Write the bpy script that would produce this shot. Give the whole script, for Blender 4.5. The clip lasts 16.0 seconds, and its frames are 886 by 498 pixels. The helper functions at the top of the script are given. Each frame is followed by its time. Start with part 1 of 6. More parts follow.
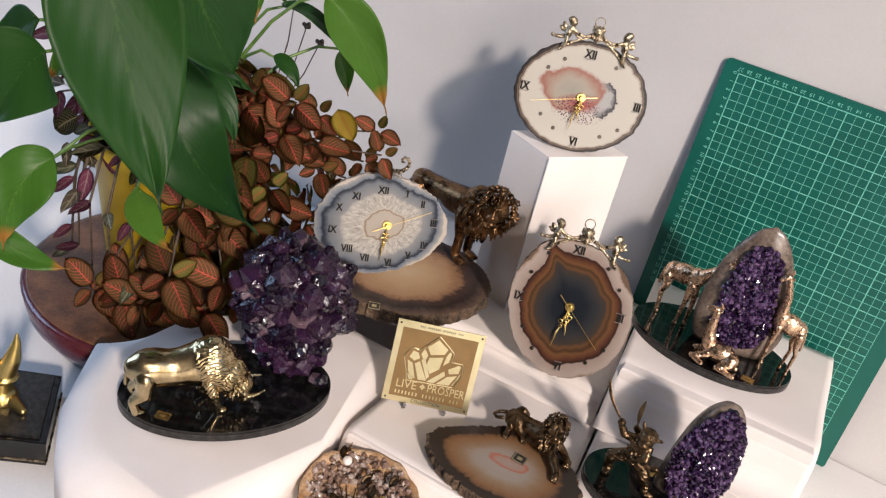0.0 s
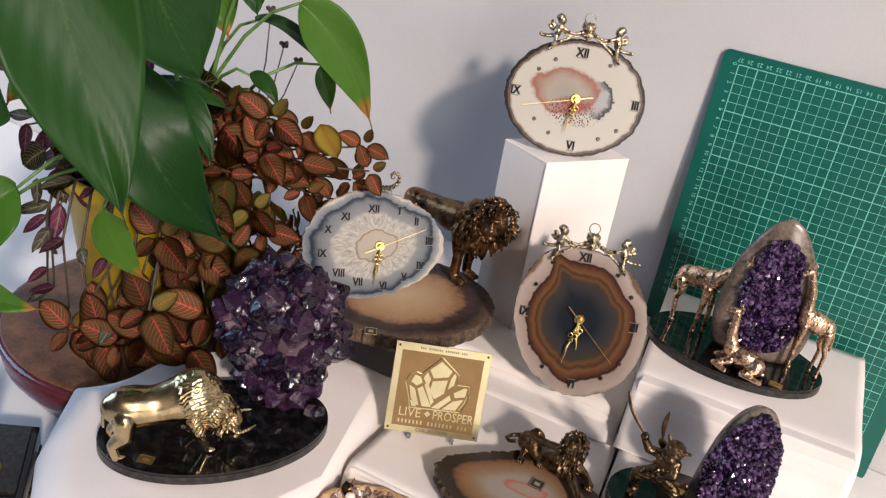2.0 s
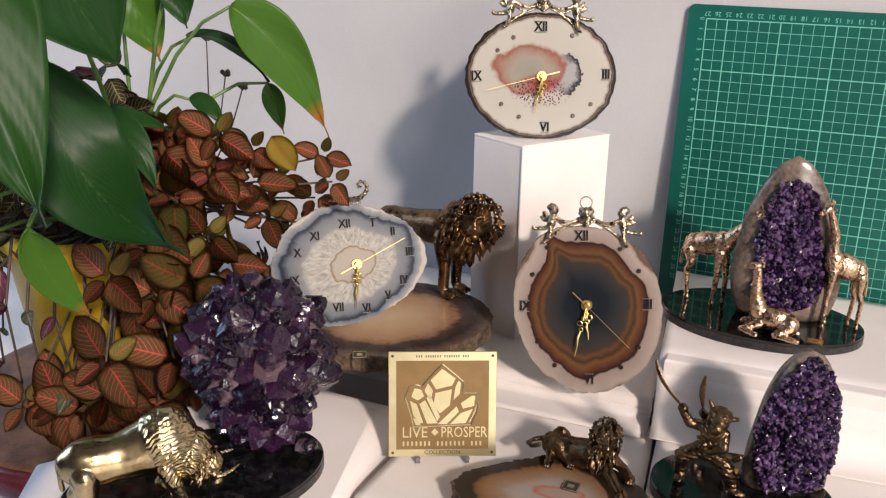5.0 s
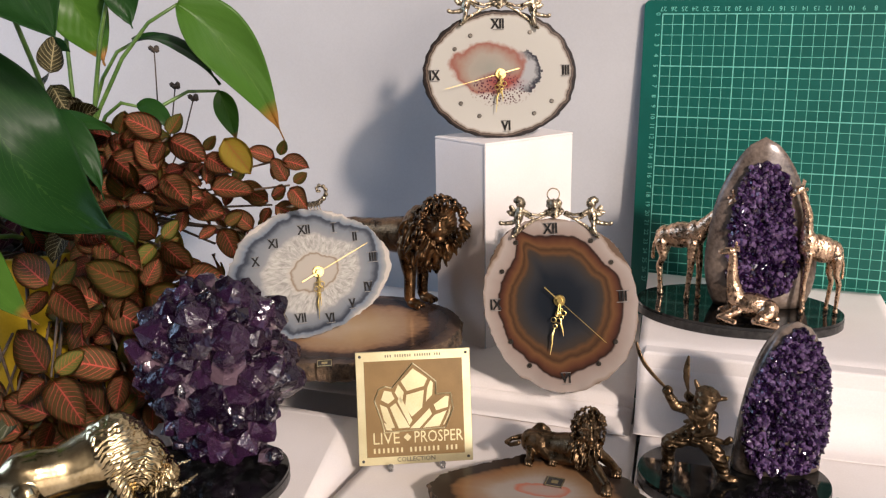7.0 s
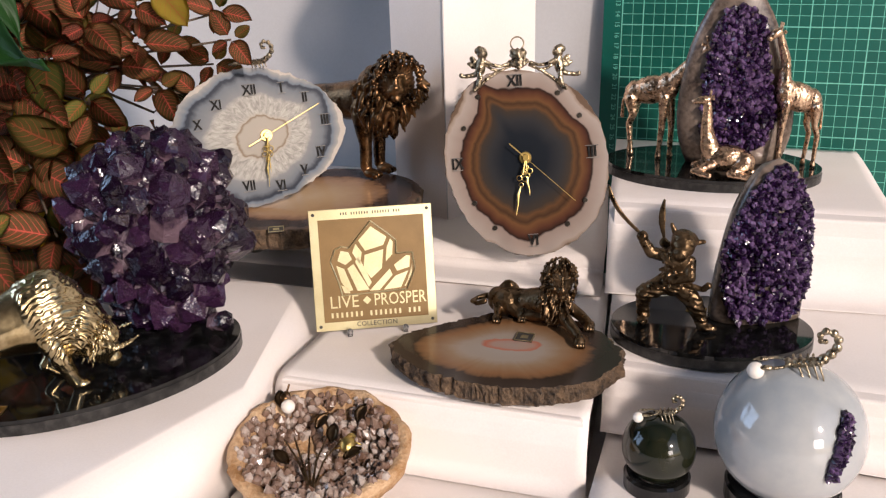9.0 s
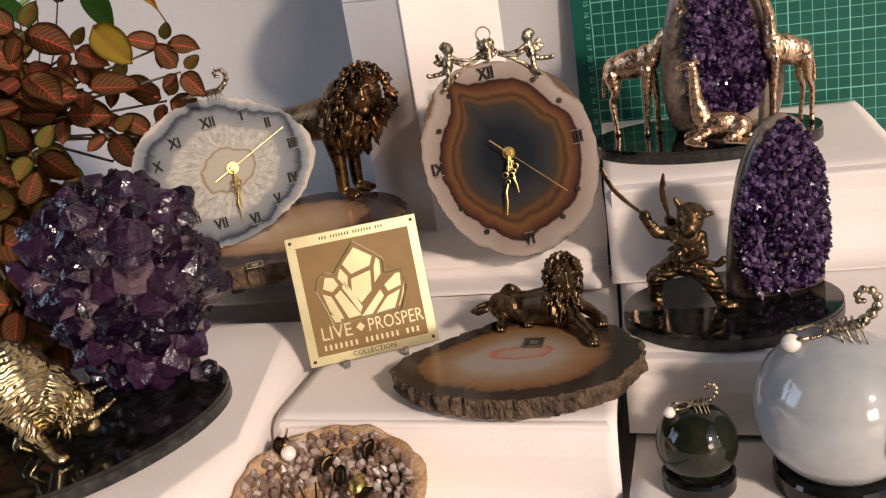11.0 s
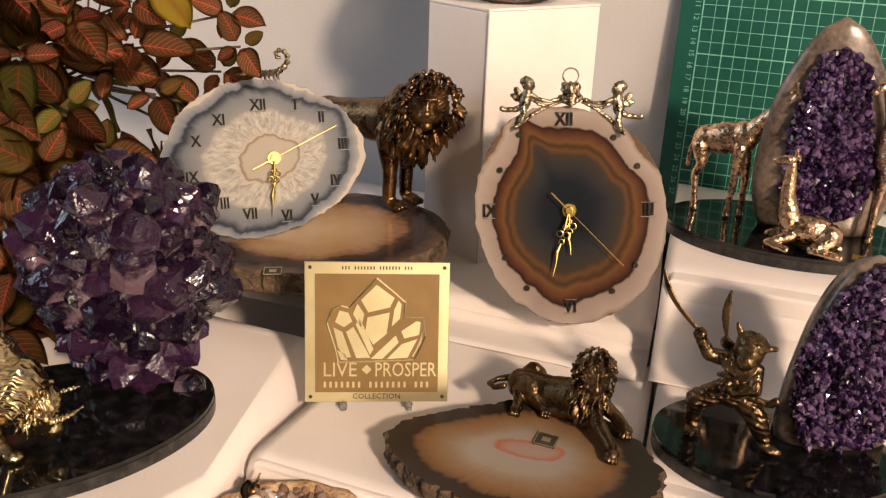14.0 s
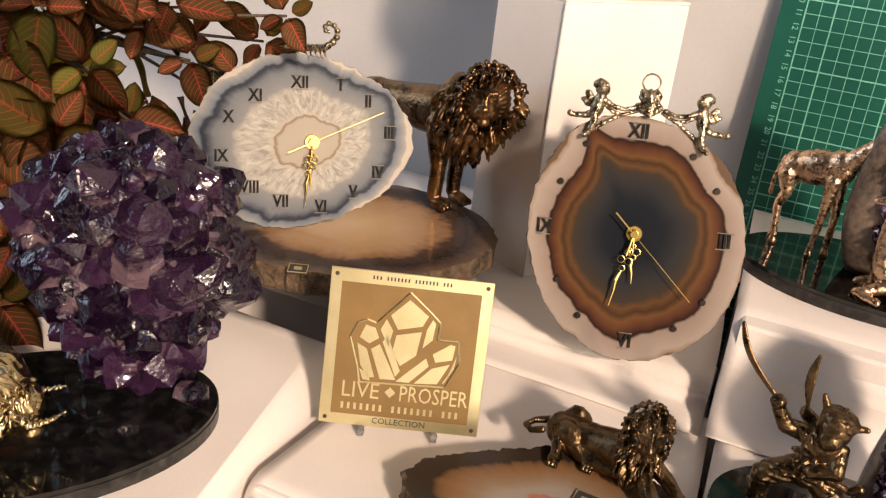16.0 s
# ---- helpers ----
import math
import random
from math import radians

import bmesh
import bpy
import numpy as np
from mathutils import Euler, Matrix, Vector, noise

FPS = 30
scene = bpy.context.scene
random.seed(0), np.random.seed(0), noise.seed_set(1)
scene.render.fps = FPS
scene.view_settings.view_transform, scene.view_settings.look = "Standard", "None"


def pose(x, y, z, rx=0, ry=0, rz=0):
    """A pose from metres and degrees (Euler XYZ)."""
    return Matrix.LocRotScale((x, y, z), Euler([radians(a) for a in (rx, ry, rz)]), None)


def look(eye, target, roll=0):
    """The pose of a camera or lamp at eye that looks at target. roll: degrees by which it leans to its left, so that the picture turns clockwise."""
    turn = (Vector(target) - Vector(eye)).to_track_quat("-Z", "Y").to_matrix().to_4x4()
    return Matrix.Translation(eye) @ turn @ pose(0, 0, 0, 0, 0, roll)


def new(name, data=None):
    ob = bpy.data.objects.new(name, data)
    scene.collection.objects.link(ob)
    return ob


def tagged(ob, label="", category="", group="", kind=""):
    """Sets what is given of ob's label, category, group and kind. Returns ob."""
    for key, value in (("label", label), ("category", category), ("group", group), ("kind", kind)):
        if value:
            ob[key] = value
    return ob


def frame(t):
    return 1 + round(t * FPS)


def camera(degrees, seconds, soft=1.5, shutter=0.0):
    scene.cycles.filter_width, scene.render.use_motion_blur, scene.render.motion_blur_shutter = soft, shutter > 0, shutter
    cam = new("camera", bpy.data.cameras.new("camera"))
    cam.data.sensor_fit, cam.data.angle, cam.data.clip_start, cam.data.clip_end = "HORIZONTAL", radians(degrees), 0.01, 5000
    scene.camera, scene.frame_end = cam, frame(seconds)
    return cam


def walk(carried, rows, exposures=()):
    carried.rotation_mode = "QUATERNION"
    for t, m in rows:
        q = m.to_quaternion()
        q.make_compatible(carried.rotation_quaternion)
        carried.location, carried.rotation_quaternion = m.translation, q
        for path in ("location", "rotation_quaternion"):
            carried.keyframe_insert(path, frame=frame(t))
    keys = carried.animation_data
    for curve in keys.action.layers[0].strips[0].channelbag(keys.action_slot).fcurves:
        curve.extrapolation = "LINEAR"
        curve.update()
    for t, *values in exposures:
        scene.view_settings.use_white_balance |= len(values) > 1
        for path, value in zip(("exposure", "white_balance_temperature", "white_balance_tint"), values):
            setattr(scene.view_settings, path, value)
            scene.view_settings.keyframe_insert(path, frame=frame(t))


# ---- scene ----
cam = camera(52.0, 16.0, 1.25)
PATH = [
    (0, (0.156, -0.031, 0.674), (-0.504, 1.571, -0.324), 14.0),
    (0.5, (0.156, -0.018, 0.663), (-0.515, 1.581, -0.333), 13.0),
    (1, (0.15, -0.011, 0.651), (-0.543, 1.597, -0.316), 11.7),
    (1.5, (0.155, 0.001, 0.632), (-0.555, 1.622, -0.301), 10.3),
    (2, (0.155, 0.006, 0.618), (-0.553, 1.644, -0.285), 9.9),
    (2.5, (0.154, 0.012, 0.606), (-0.575, 1.659, -0.263), 8.9),
    (3, (0.155, 0.021, 0.587), (-0.59, 1.676, -0.255), 7.4),
    (3.5, (0.158, 0.033, 0.564), (-0.587, 1.706, -0.24), 5.4),
    (4, (0.158, 0.038, 0.542), (-0.591, 1.728, -0.22), 3.5),
    (6.5, (0.15, 0.059, 0.452), (-0.565, 1.828, -0.147), -0.9),
    (7, (0.149, 0.058, 0.437), (-0.539, 1.85, -0.124), -0.9),
    (7.5, (0.148, 0.066, 0.417), (-0.515, 1.87, -0.138), -1.2),
    (8, (0.141, 0.076, 0.399), (-0.488, 1.875, -0.207), -1.6),
    (8.5, (0.138, 0.081, 0.382), (-0.46, 1.863, -0.301), -1.3),
    (8.7, (0.139, 0.082, 0.377), (-0.453, 1.855, -0.334), -1.2),
    (10.8, (0.13, 0.119, 0.348), (-0.463, 1.902, -0.339), -8.9),
    (11, (0.131, 0.125, 0.348), (-0.461, 1.912, -0.327), -9.4),
    (11.5, (0.131, 0.145, 0.347), (-0.454, 1.935, -0.327), -8.9),
    (12, (0.131, 0.16, 0.358), (-0.457, 1.94, -0.34), -6.8),
    (12.5, (0.131, 0.168, 0.37), (-0.476, 1.934, -0.347), -4.7),
    (13, (0.133, 0.175, 0.373), (-0.498, 1.923, -0.367), -2.5),
    (13.5, (0.129, 0.184, 0.383), (-0.529, 1.918, -0.366), 0.4),
    (14, (0.118, 0.198, 0.384), (-0.569, 1.917, -0.372), 2.1),
    (14.5, (0.106, 0.218, 0.385), (-0.598, 1.926, -0.383), 3.2),
    (15, (0.098, 0.238, 0.382), (-0.617, 1.935, -0.397), 4.3),
    (15.5, (0.092, 0.252, 0.38), (-0.637, 1.937, -0.413), 5.2),
    (16, (0.088, 0.258, 0.378), (-0.667, 1.925, -0.428), 6.8),
]
walk(cam, [(t, look(eye, target, roll)) for t, eye, target, roll in PATH],
     [(0, 0.02, 5800, 13), (8.5, 0.05, 5850, 14), (11, -0.2, 6350, 16), (13, -0.14, 7500, 18), (16, 0.25, 7000, 16)])

# ---- world, sun, windows ----
world = bpy.data.worlds.new("world")
scene.world = world
world.use_nodes = True
sky = world.node_tree.nodes.new("ShaderNodeTexSky")
sky.sky_type, sky.sun_disc = "NISHITA", False
sky.sun_elevation, sky.sun_rotation = radians(29), radians(132)
world.node_tree.links.new(sky.outputs[0], world.node_tree.nodes["Background"].inputs[0])
world.node_tree.nodes["Background"].inputs[1].default_value = 0.13
sun = new("sun", bpy.data.lights.new("sun", "SUN"))
sun.data.energy, sun.data.angle, sun.data.color = 3.4, radians(4.5), (1.0, 0.8, 0.62)
sun.matrix_world = look((1.1, -1.0, 0.82), (0, 0, 0))


def window_lamp(name, eye, target, w, h, power, color):
    lamp = new(name, bpy.data.lights.new(name, "AREA"))
    lamp.data.shape, lamp.data.size, lamp.data.size_y = "RECTANGLE", w, h
    lamp.data.energy, lamp.data.color = power, color
    lamp.matrix_world = look(eye, target)


window_lamp("window_light_left", (-1.95, 0.1, 0.9), (0, 0.6, 0.1), 1.2, 1.0, 15, (0.6, 0.78, 1.0))
window_lamp("window_light_right", (1.96, -1.6, 0.6), (0, 0.8, 0.25), 0.7, 0.6, 20, (1.0, 0.84, 0.68))

# ---- helpers ----


def obj(name, bm, material, parent=None, label="", smooth=False):
    me = bpy.data.meshes.new(name)
    if smooth:
        for f in bm.faces:
            f.smooth = True
    bm.to_mesh(me)
    bm.free()
    if material:
        me.materials.append(material)
    ob = new(name, me)
    if parent:
        ob.parent = parent
    if label:
        ob["label"] = label
    return ob


def part(name, bm, material, parent, label="", m=None, smooth=False):
    ob = obj(name, bm, material, parent, label, smooth)
    if m:
        ob.matrix_basis = m
    return ob


def thing(name, m, label, category, group="", kind=""):
    ob = new(name)
    ob.matrix_world = m
    return tagged(ob, label, category, group, kind)


def slab(points, z0, z1, bm=None, bevel=0.0, seg=2):
    bm = bm or bmesh.new()
    lo = [bm.verts.new((x, y, z0)) for x, y in points]
    hi = [bm.verts.new((x, y, z1)) for x, y in points]
    bm.faces.new(lo[::-1])
    top = bm.faces.new(hi)
    n = len(points)
    for i in range(n):
        bm.faces.new((lo[i], lo[(i + 1) % n], hi[(i + 1) % n], hi[i]))
    if bevel:
        bmesh.ops.bevel(bm, geom=list(top.edges), offset=bevel, segments=seg, affect="EDGES", profile=0.5)
    return bm


def box(a, b, bm=None, bevel=0.0):
    return slab([(a[0], a[1]), (b[0], a[1]), (b[0], b[1]), (a[0], b[1])], a[2], b[2], bm, bevel)


def ring(cx, cy, a, b, turn=0.0, n=72):
    c, s = math.cos(radians(turn)), math.sin(radians(turn))
    return [(cx + a * math.cos(q) * c - b * math.sin(q) * s, cy + a * math.cos(q) * s + b * math.sin(q) * c) for q in (2 * math.pi * i / n for i in range(n))]


def rod(a, b, ra, rb, bm=None, n=8):
    bm = bm or bmesh.new()
    a, b = Vector(a), Vector(b)
    d = b - a
    m = Matrix.Translation((a + b) / 2) @ d.to_track_quat("Z", "Y").to_matrix().to_4x4()
    bmesh.ops.create_cone(bm, cap_ends=True, segments=n, radius1=ra, radius2=rb, depth=d.length, matrix=m)
    return bm


def tube(points, radii, bm=None, n=7):
    bm = bm or bmesh.new()
    pts = [Vector(p) for p in points]
    rows = []
    for i, p in enumerate(pts):
        d = (pts[min(i + 1, len(pts) - 1)] - pts[max(i - 1, 0)]).normalized()
        q = d.to_track_quat("Z", "Y")
        rows.append([bm.verts.new(p + q @ Vector((radii[i] * math.cos(6.2832 * k / n), radii[i] * math.sin(6.2832 * k / n), 0))) for k in range(n)])
    for r0, r1 in zip(rows, rows[1:]):
        for k in range(n):
            bm.faces.new((r0[k], r0[(k + 1) % n], r1[(k + 1) % n], r1[k]))
    bm.faces.new(rows[0][::-1]), bm.faces.new(rows[-1])
    return bm


def writing(name, body, size, material, parent, m, depth=0.0003, label="", bold=0.0):
    cu = bpy.data.curves.new(name, "FONT")
    cu.body, cu.size, cu.extrude, cu.align_x, cu.align_y, cu.resolution_u = body, size, depth, "CENTER", "CENTER", 2
    cu.offset = bold
    t = bpy.data.objects.new(name, cu)
    scene.collection.objects.link(t)
    me = bpy.data.meshes.new_from_object(t.evaluated_get(bpy.context.evaluated_depsgraph_get()))
    bpy.data.objects.remove(t)
    me.materials.clear()
    me.materials.append(material)
    ob = new(name, me)
    ob.parent, ob.matrix_basis = parent, m
    if label:
        ob["label"] = label
    return ob


# ---- materials ----


def nodes_of(name):
    m = bpy.data.materials.new(name)
    m.use_nodes = True
    t = m.node_tree
    return m, t, t.nodes["Principled BSDF"]


def add(t, kind, **values):
    n = t.nodes.new(kind)
    for k, v in values.items():
        n.inputs[k.replace("_", " ")].default_value = v
    return n


def ramp(t, source, stops, mode="LINEAR"):
    r = t.nodes.new("ShaderNodeValToRGB")
    r.color_ramp.interpolation = mode
    e = r.color_ramp.elements
    while len(e) < len(stops):
        e.new(0.5)
    for i, (p, c) in enumerate(stops):
        e[i].position = p
        e[i].color = (*c, 1) if len(c) == 3 else c
    t.links.new(source, r.inputs[0])
    return r.outputs[0]


def mixed(t, fac, a, b, blend="MIX"):
    n = t.nodes.new("ShaderNodeMix")
    n.data_type, n.blend_type = "RGBA", blend
    for i, v in ((0, fac), (6, a), (7, b)):
        if isinstance(v, (int, float)):
            n.inputs[i].default_value = v
        elif isinstance(v, tuple):
            n.inputs[i].default_value = (*v, 1)
        else:
            t.links.new(v, n.inputs[i])
    return n.outputs[2]


def coords(t, which="Object"):
    return t.nodes.new("ShaderNodeTexCoord").outputs[which]


def noise_of(t, co, scale, detail=4.0, rough=0.55, distort=0.0):
    n = add(t, "ShaderNodeTexNoise", Scale=scale, Detail=detail, Roughness=rough, Distortion=distort)
    t.links.new(co, n.inputs["Vector"])
    return n.outputs["Fac"]


def bump(t, b, height, strength, distance=0.001):
    n = add(t, "ShaderNodeBump", Strength=strength, Distance=distance)
    t.links.new(height, n.inputs["Height"])
    t.links.new(n.outputs[0], b.inputs["Normal"])


def surface(name, c1, c2, rough=0.5, metal=0.0, scale=40.0, fine=400.0, relief=0.2, depth=0.0005, spread=(0.35, 0.65), coat=0.0, rough2=None):
    """Two colours mixed by coarse and fine grain, with a fine relief."""
    m, t, b = nodes_of(name)
    co = coords(t)
    n1, n2 = noise_of(t, co, scale), noise_of(t, co, fine, 3.0)
    both = t.nodes.new("ShaderNodeMath")
    both.operation = "MULTIPLY_ADD"
    t.links.new(n2, both.inputs[0])
    both.inputs[1].default_value = 0.4
    t.links.new(n1, both.inputs[2])
    sub = t.nodes.new("ShaderNodeMath")
    sub.operation = "SUBTRACT"
    t.links.new(both.outputs[0], sub.inputs[0])
    sub.inputs[1].default_value = 0.2
    t.links.new(ramp(t, sub.outputs[0], [(spread[0], c1), (spread[1], c2)]), b.inputs["Base Color"])
    b.inputs["Roughness"].default_value, b.inputs["Metallic"].default_value = rough, metal
    if rough2 is not None:
        t.links.new(ramp(t, n1, [(0.35, (rough,) * 3), (0.65, (rough2,) * 3)]), b.inputs["Roughness"])
    b.inputs["Coat Weight"].default_value = coat
    if relief:
        bump(t, b, n2, relief, depth)
    return m


PAPER = surface("white_paper", (0.77, 0.72, 0.685), (0.84, 0.79, 0.76), 0.65, scale=9, fine=700, relief=0.06)
WALL = surface("wall_paint", (0.49, 0.48, 0.475), (0.54, 0.53, 0.525), 0.8, scale=4, fine=500, relief=0.1)
TABLE = surface("white_table", (0.72, 0.72, 0.72), (0.8, 0.8, 0.79), 0.45, scale=5, fine=300, relief=0.03)
GRANITE = surface("black_granite", (0.004, 0.004, 0.004), (0.018, 0.018, 0.017), 0.06, scale=120, fine=1500, relief=0.0, spread=(0.45, 0.75))
GRANITE_SIDE = surface("black_granite_edge", (0.006, 0.006, 0.006), (0.05, 0.048, 0.045), 0.3, scale=200, fine=1800, relief=0.3, spread=(0.4, 0.8))
BRONZE = surface("antique_bronze", (0.03, 0.02, 0.011), (0.28, 0.185, 0.1), 0.25, 1.0, scale=150, fine=700, relief=0.2, depth=0.001, spread=(0.2, 0.85), rough2=0.4)
DARK_BRONZE = surface("dark_bronze", (0.02, 0.011, 0.006), (0.28, 0.16, 0.075), 0.24, 1.0, scale=60, fine=420, relief=0.4, depth=0.0012, spread=(0.32, 0.68), rough2=0.38)
POLISHED = surface("polished_bronze", (0.27, 0.2, 0.095), (0.57, 0.455, 0.26), 0.14, 1.0, scale=35, fine=300, relief=0.16, spread=(0.3, 0.6), rough2=0.26)
ROSE = surface("rose_bronze", (0.36, 0.235, 0.15), (0.78, 0.55, 0.37), 0.2, 1.0, scale=300, fine=330, relief=0.35, depth=0.002, spread=(0.25, 0.7), rough2=0.35)
SILVERED = surface("dull_silver_gilt", (0.06, 0.047, 0.03), (0.58, 0.48, 0.33), 0.24, 1.0, scale=260, fine=800, relief=0.4, depth=0.001, spread=(0.32, 0.66), rough2=0.36)
GOLD = surface("gilt_metal", (0.5, 0.36, 0.1), (0.64, 0.48, 0.18), 0.32, 1.0, scale=60, fine=900, relief=0.05)
BRASS = surface("brushed_pale_brass", (0.66, 0.58, 0.33), (0.76, 0.69, 0.43), 0.36, 1.0, scale=30, fine=1200, relief=0.06)
PRINT = surface("matt_gold_print", (0.19, 0.115, 0.036), (0.23, 0.14, 0.046), 0.42, 0.2, scale=40, fine=1500, relief=0.04)
INK = surface("dark_ink", (0.02, 0.018, 0.015), (0.05, 0.045, 0.04), 0.5, relief=0.0)
STEEL = surface("dark_numerals", (0.006, 0.006, 0.006), (0.024, 0.022, 0.02), 0.6, 0.0, scale=150, relief=0.0)
STEEL.node_tree.nodes["Principled BSDF"].inputs["Specular IOR Level"].default_value = 0.12
STUD = surface("chrome_stud", (0.02, 0.018, 0.015), (0.1, 0.085, 0.065), 0.3, 0.7, relief=0.0)
PEARL = surface("pearl", (0.8, 0.74, 0.66), (0.86, 0.82, 0.76), 0.12, scale=60, relief=0.0, coat=0.6)
MAT_GREEN = surface("green_vinyl", (0.003, 0.085, 0.064), (0.005, 0.105, 0.08), 0.42, scale=12, fine=900, relief=0.08)
MAT_LINE = surface("pale_green_print", (0.13, 0.47, 0.37), (0.2, 0.56, 0.45), 0.5, scale=60, relief=0.0)
ROCK = surface("rough_rock_rind", (0.016, 0.011, 0.008), (0.17, 0.11, 0.062), 0.85, scale=90, fine=600, relief=0.9, depth=0.002, spread=(0.3, 0.7))
WHITE_RIND = surface("white_crystal_rind", (0.27, 0.23, 0.2), (0.52, 0.47, 0.43), 0.6, scale=200, fine=900, relief=0.9, depth=0.0015)
GREY_RIND = surface("grey_tan_polished_stone", (0.045, 0.032, 0.025), (0.25, 0.195, 0.155), 0.25, scale=32, fine=300, relief=0.1, spread=(0.3, 0.7), coat=0.1)
CLEAR = surface("clear_acrylic", (0.8, 0.8, 0.8), (0.9, 0.9, 0.9), 0.05, relief=0.0)
CLEAR.node_tree.nodes["Principled BSDF"].inputs["Transmission Weight"].default_value = 0.9


def amethyst(name, lo, mid, hi):
    """Glassy violet quartz: dark at the roots, paler on some points."""
    m, t, b = nodes_of(name)
    co = coords(t)
    info = t.nodes.new("ShaderNodeObjectInfo").outputs["Random"]
    island = t.nodes.new("ShaderNodeNewGeometry").outputs["Random Per Island"]
    n = noise_of(t, co, 90, 3)
    s1 = t.nodes.new("ShaderNodeMath")
    s1.operation = "ADD"
    t.links.new(info, s1.inputs[0]), t.links.new(island, s1.inputs[1])
    fr = t.nodes.new("ShaderNodeMath")
    fr.operation = "FRACT"
    t.links.new(s1.outputs[0], fr.inputs[0])
    s2 = t.nodes.new("ShaderNodeMath")
    s2.operation = "MULTIPLY_ADD"
    t.links.new(fr.outputs[0], s2.inputs[0])
    s2.inputs[1].default_value = 0.55
    t.links.new(n, s2.inputs[2])
    t.links.new(ramp(t, s2.outputs[0], [(0.4, lo), (0.8, mid), (1.0, hi)]), b.inputs["Base Color"])
    b.inputs["Roughness"].default_value = 0.09
    b.inputs["Transmission Weight"].default_value = 0.25
    b.inputs["IOR"].default_value = 1.54
    bump(t, b, noise_of(t, co, 500, 2), 0.12, 0.0005)
    return m


def milky(m, root):
    """Milky quartz towards the root of each point (z from -0.45 to 0.9)."""
    t = m.node_tree
    b = t.nodes["Principled BSDF"]
    old = b.inputs["Base Color"].links[0].from_socket
    sep = t.nodes.new("ShaderNodeSeparateXYZ")
    co = coords(t)
    t.links.new(co, sep.inputs[0])
    q = t.nodes.new("ShaderNodeMath")
    q.operation = "MULTIPLY_ADD"
    shift = t.nodes.new("ShaderNodeVectorMath")
    shift.operation = "ADD"
    info = t.nodes.new("ShaderNodeObjectInfo")
    big = t.nodes.new("ShaderNodeMath")
    big.operation = "MULTIPLY"
    t.links.new(info.outputs["Random"], big.inputs[0])
    big.inputs[1].default_value = 40.0
    t.links.new(co, shift.inputs[0]), t.links.new(big.outputs[0], shift.inputs[1])
    t.links.new(noise_of(t, shift.outputs[0], 2.6, 5), q.inputs[0])
    q.inputs[1].default_value = 1.1
    t.links.new(sep.outputs[2], q.inputs[2])
    t.links.new(mixed(t, ramp(t, q.outputs[0], [(0.55, (1, 1, 1)), (0.82, (0, 0, 0))]), old, root), b.inputs["Base Color"])
    rough = ramp(t, noise_of(t, shift.outputs[0], 5.0, 4), [(0.4, (0.05, 0.05, 0.05)), (0.66, (0.3, 0.3, 0.3))])
    t.links.new(rough, b.inputs["Roughness"])
    bump(t, b, noise_of(t, shift.outputs[0], 3.5, 3), 0.14, 0.2)


AMETHYST = amethyst("amethyst_points", (0.0035, 0.0011, 0.0055), (0.013, 0.0038, 0.018), (0.045, 0.017, 0.05))
milky(AMETHYST, (0.17, 0.11, 0.14))
FILL = amethyst("small_amethyst_points", (0.005, 0.0025, 0.007), (0.024, 0.011, 0.03), (0.13, 0.095, 0.12))
DRUSE = amethyst("violet_druse", (0.004, 0.0015, 0.008), (0.024, 0.008, 0.044), (0.15, 0.09, 0.2))
QUARTZ = amethyst("pale_quartz_druse", (0.16, 0.085, 0.05), (0.34, 0.24, 0.19), (0.6, 0.52, 0.46))


def banded(name, stops, wobble=0.06, scale=9.0, rough=0.12, speckle=None, fine=0.02, gloss=0.22):
    """Agate: bands that follow the outline; the first UV coordinate runs from the core (0) to the rim (1)."""
    m, t, b = nodes_of(name)
    sep = t.nodes.new("ShaderNodeSeparateXYZ")
    t.links.new(coords(t, "UV"), sep.inputs[0])
    co = coords(t)
    n = noise_of(t, co, scale * 6, 3)
    nf = noise_of(t, co, scale * 40, 3)
    v = sep.outputs[0]
    for src, amount in ((n, wobble), (nf, fine)):
        q = t.nodes.new("ShaderNodeMath")
        q.operation = "MULTIPLY_ADD"
        t.links.new(src, q.inputs[0])
        q.inputs[1].default_value = amount * 2
        t.links.new(v, q.inputs[2])
        d = t.nodes.new("ShaderNodeMath")
        d.operation = "SUBTRACT"
        t.links.new(q.outputs[0], d.inputs[0])
        d.inputs[1].default_value = amount
        v = d.outputs[0]
    col = ramp(t, v, stops)
    if speckle:
        col = speckle(t, co, col, v)
    t.links.new(col, b.inputs["Base Color"])
    b.inputs["Roughness"].default_value = rough
    b.inputs["Specular IOR Level"].default_value = gloss
    return m


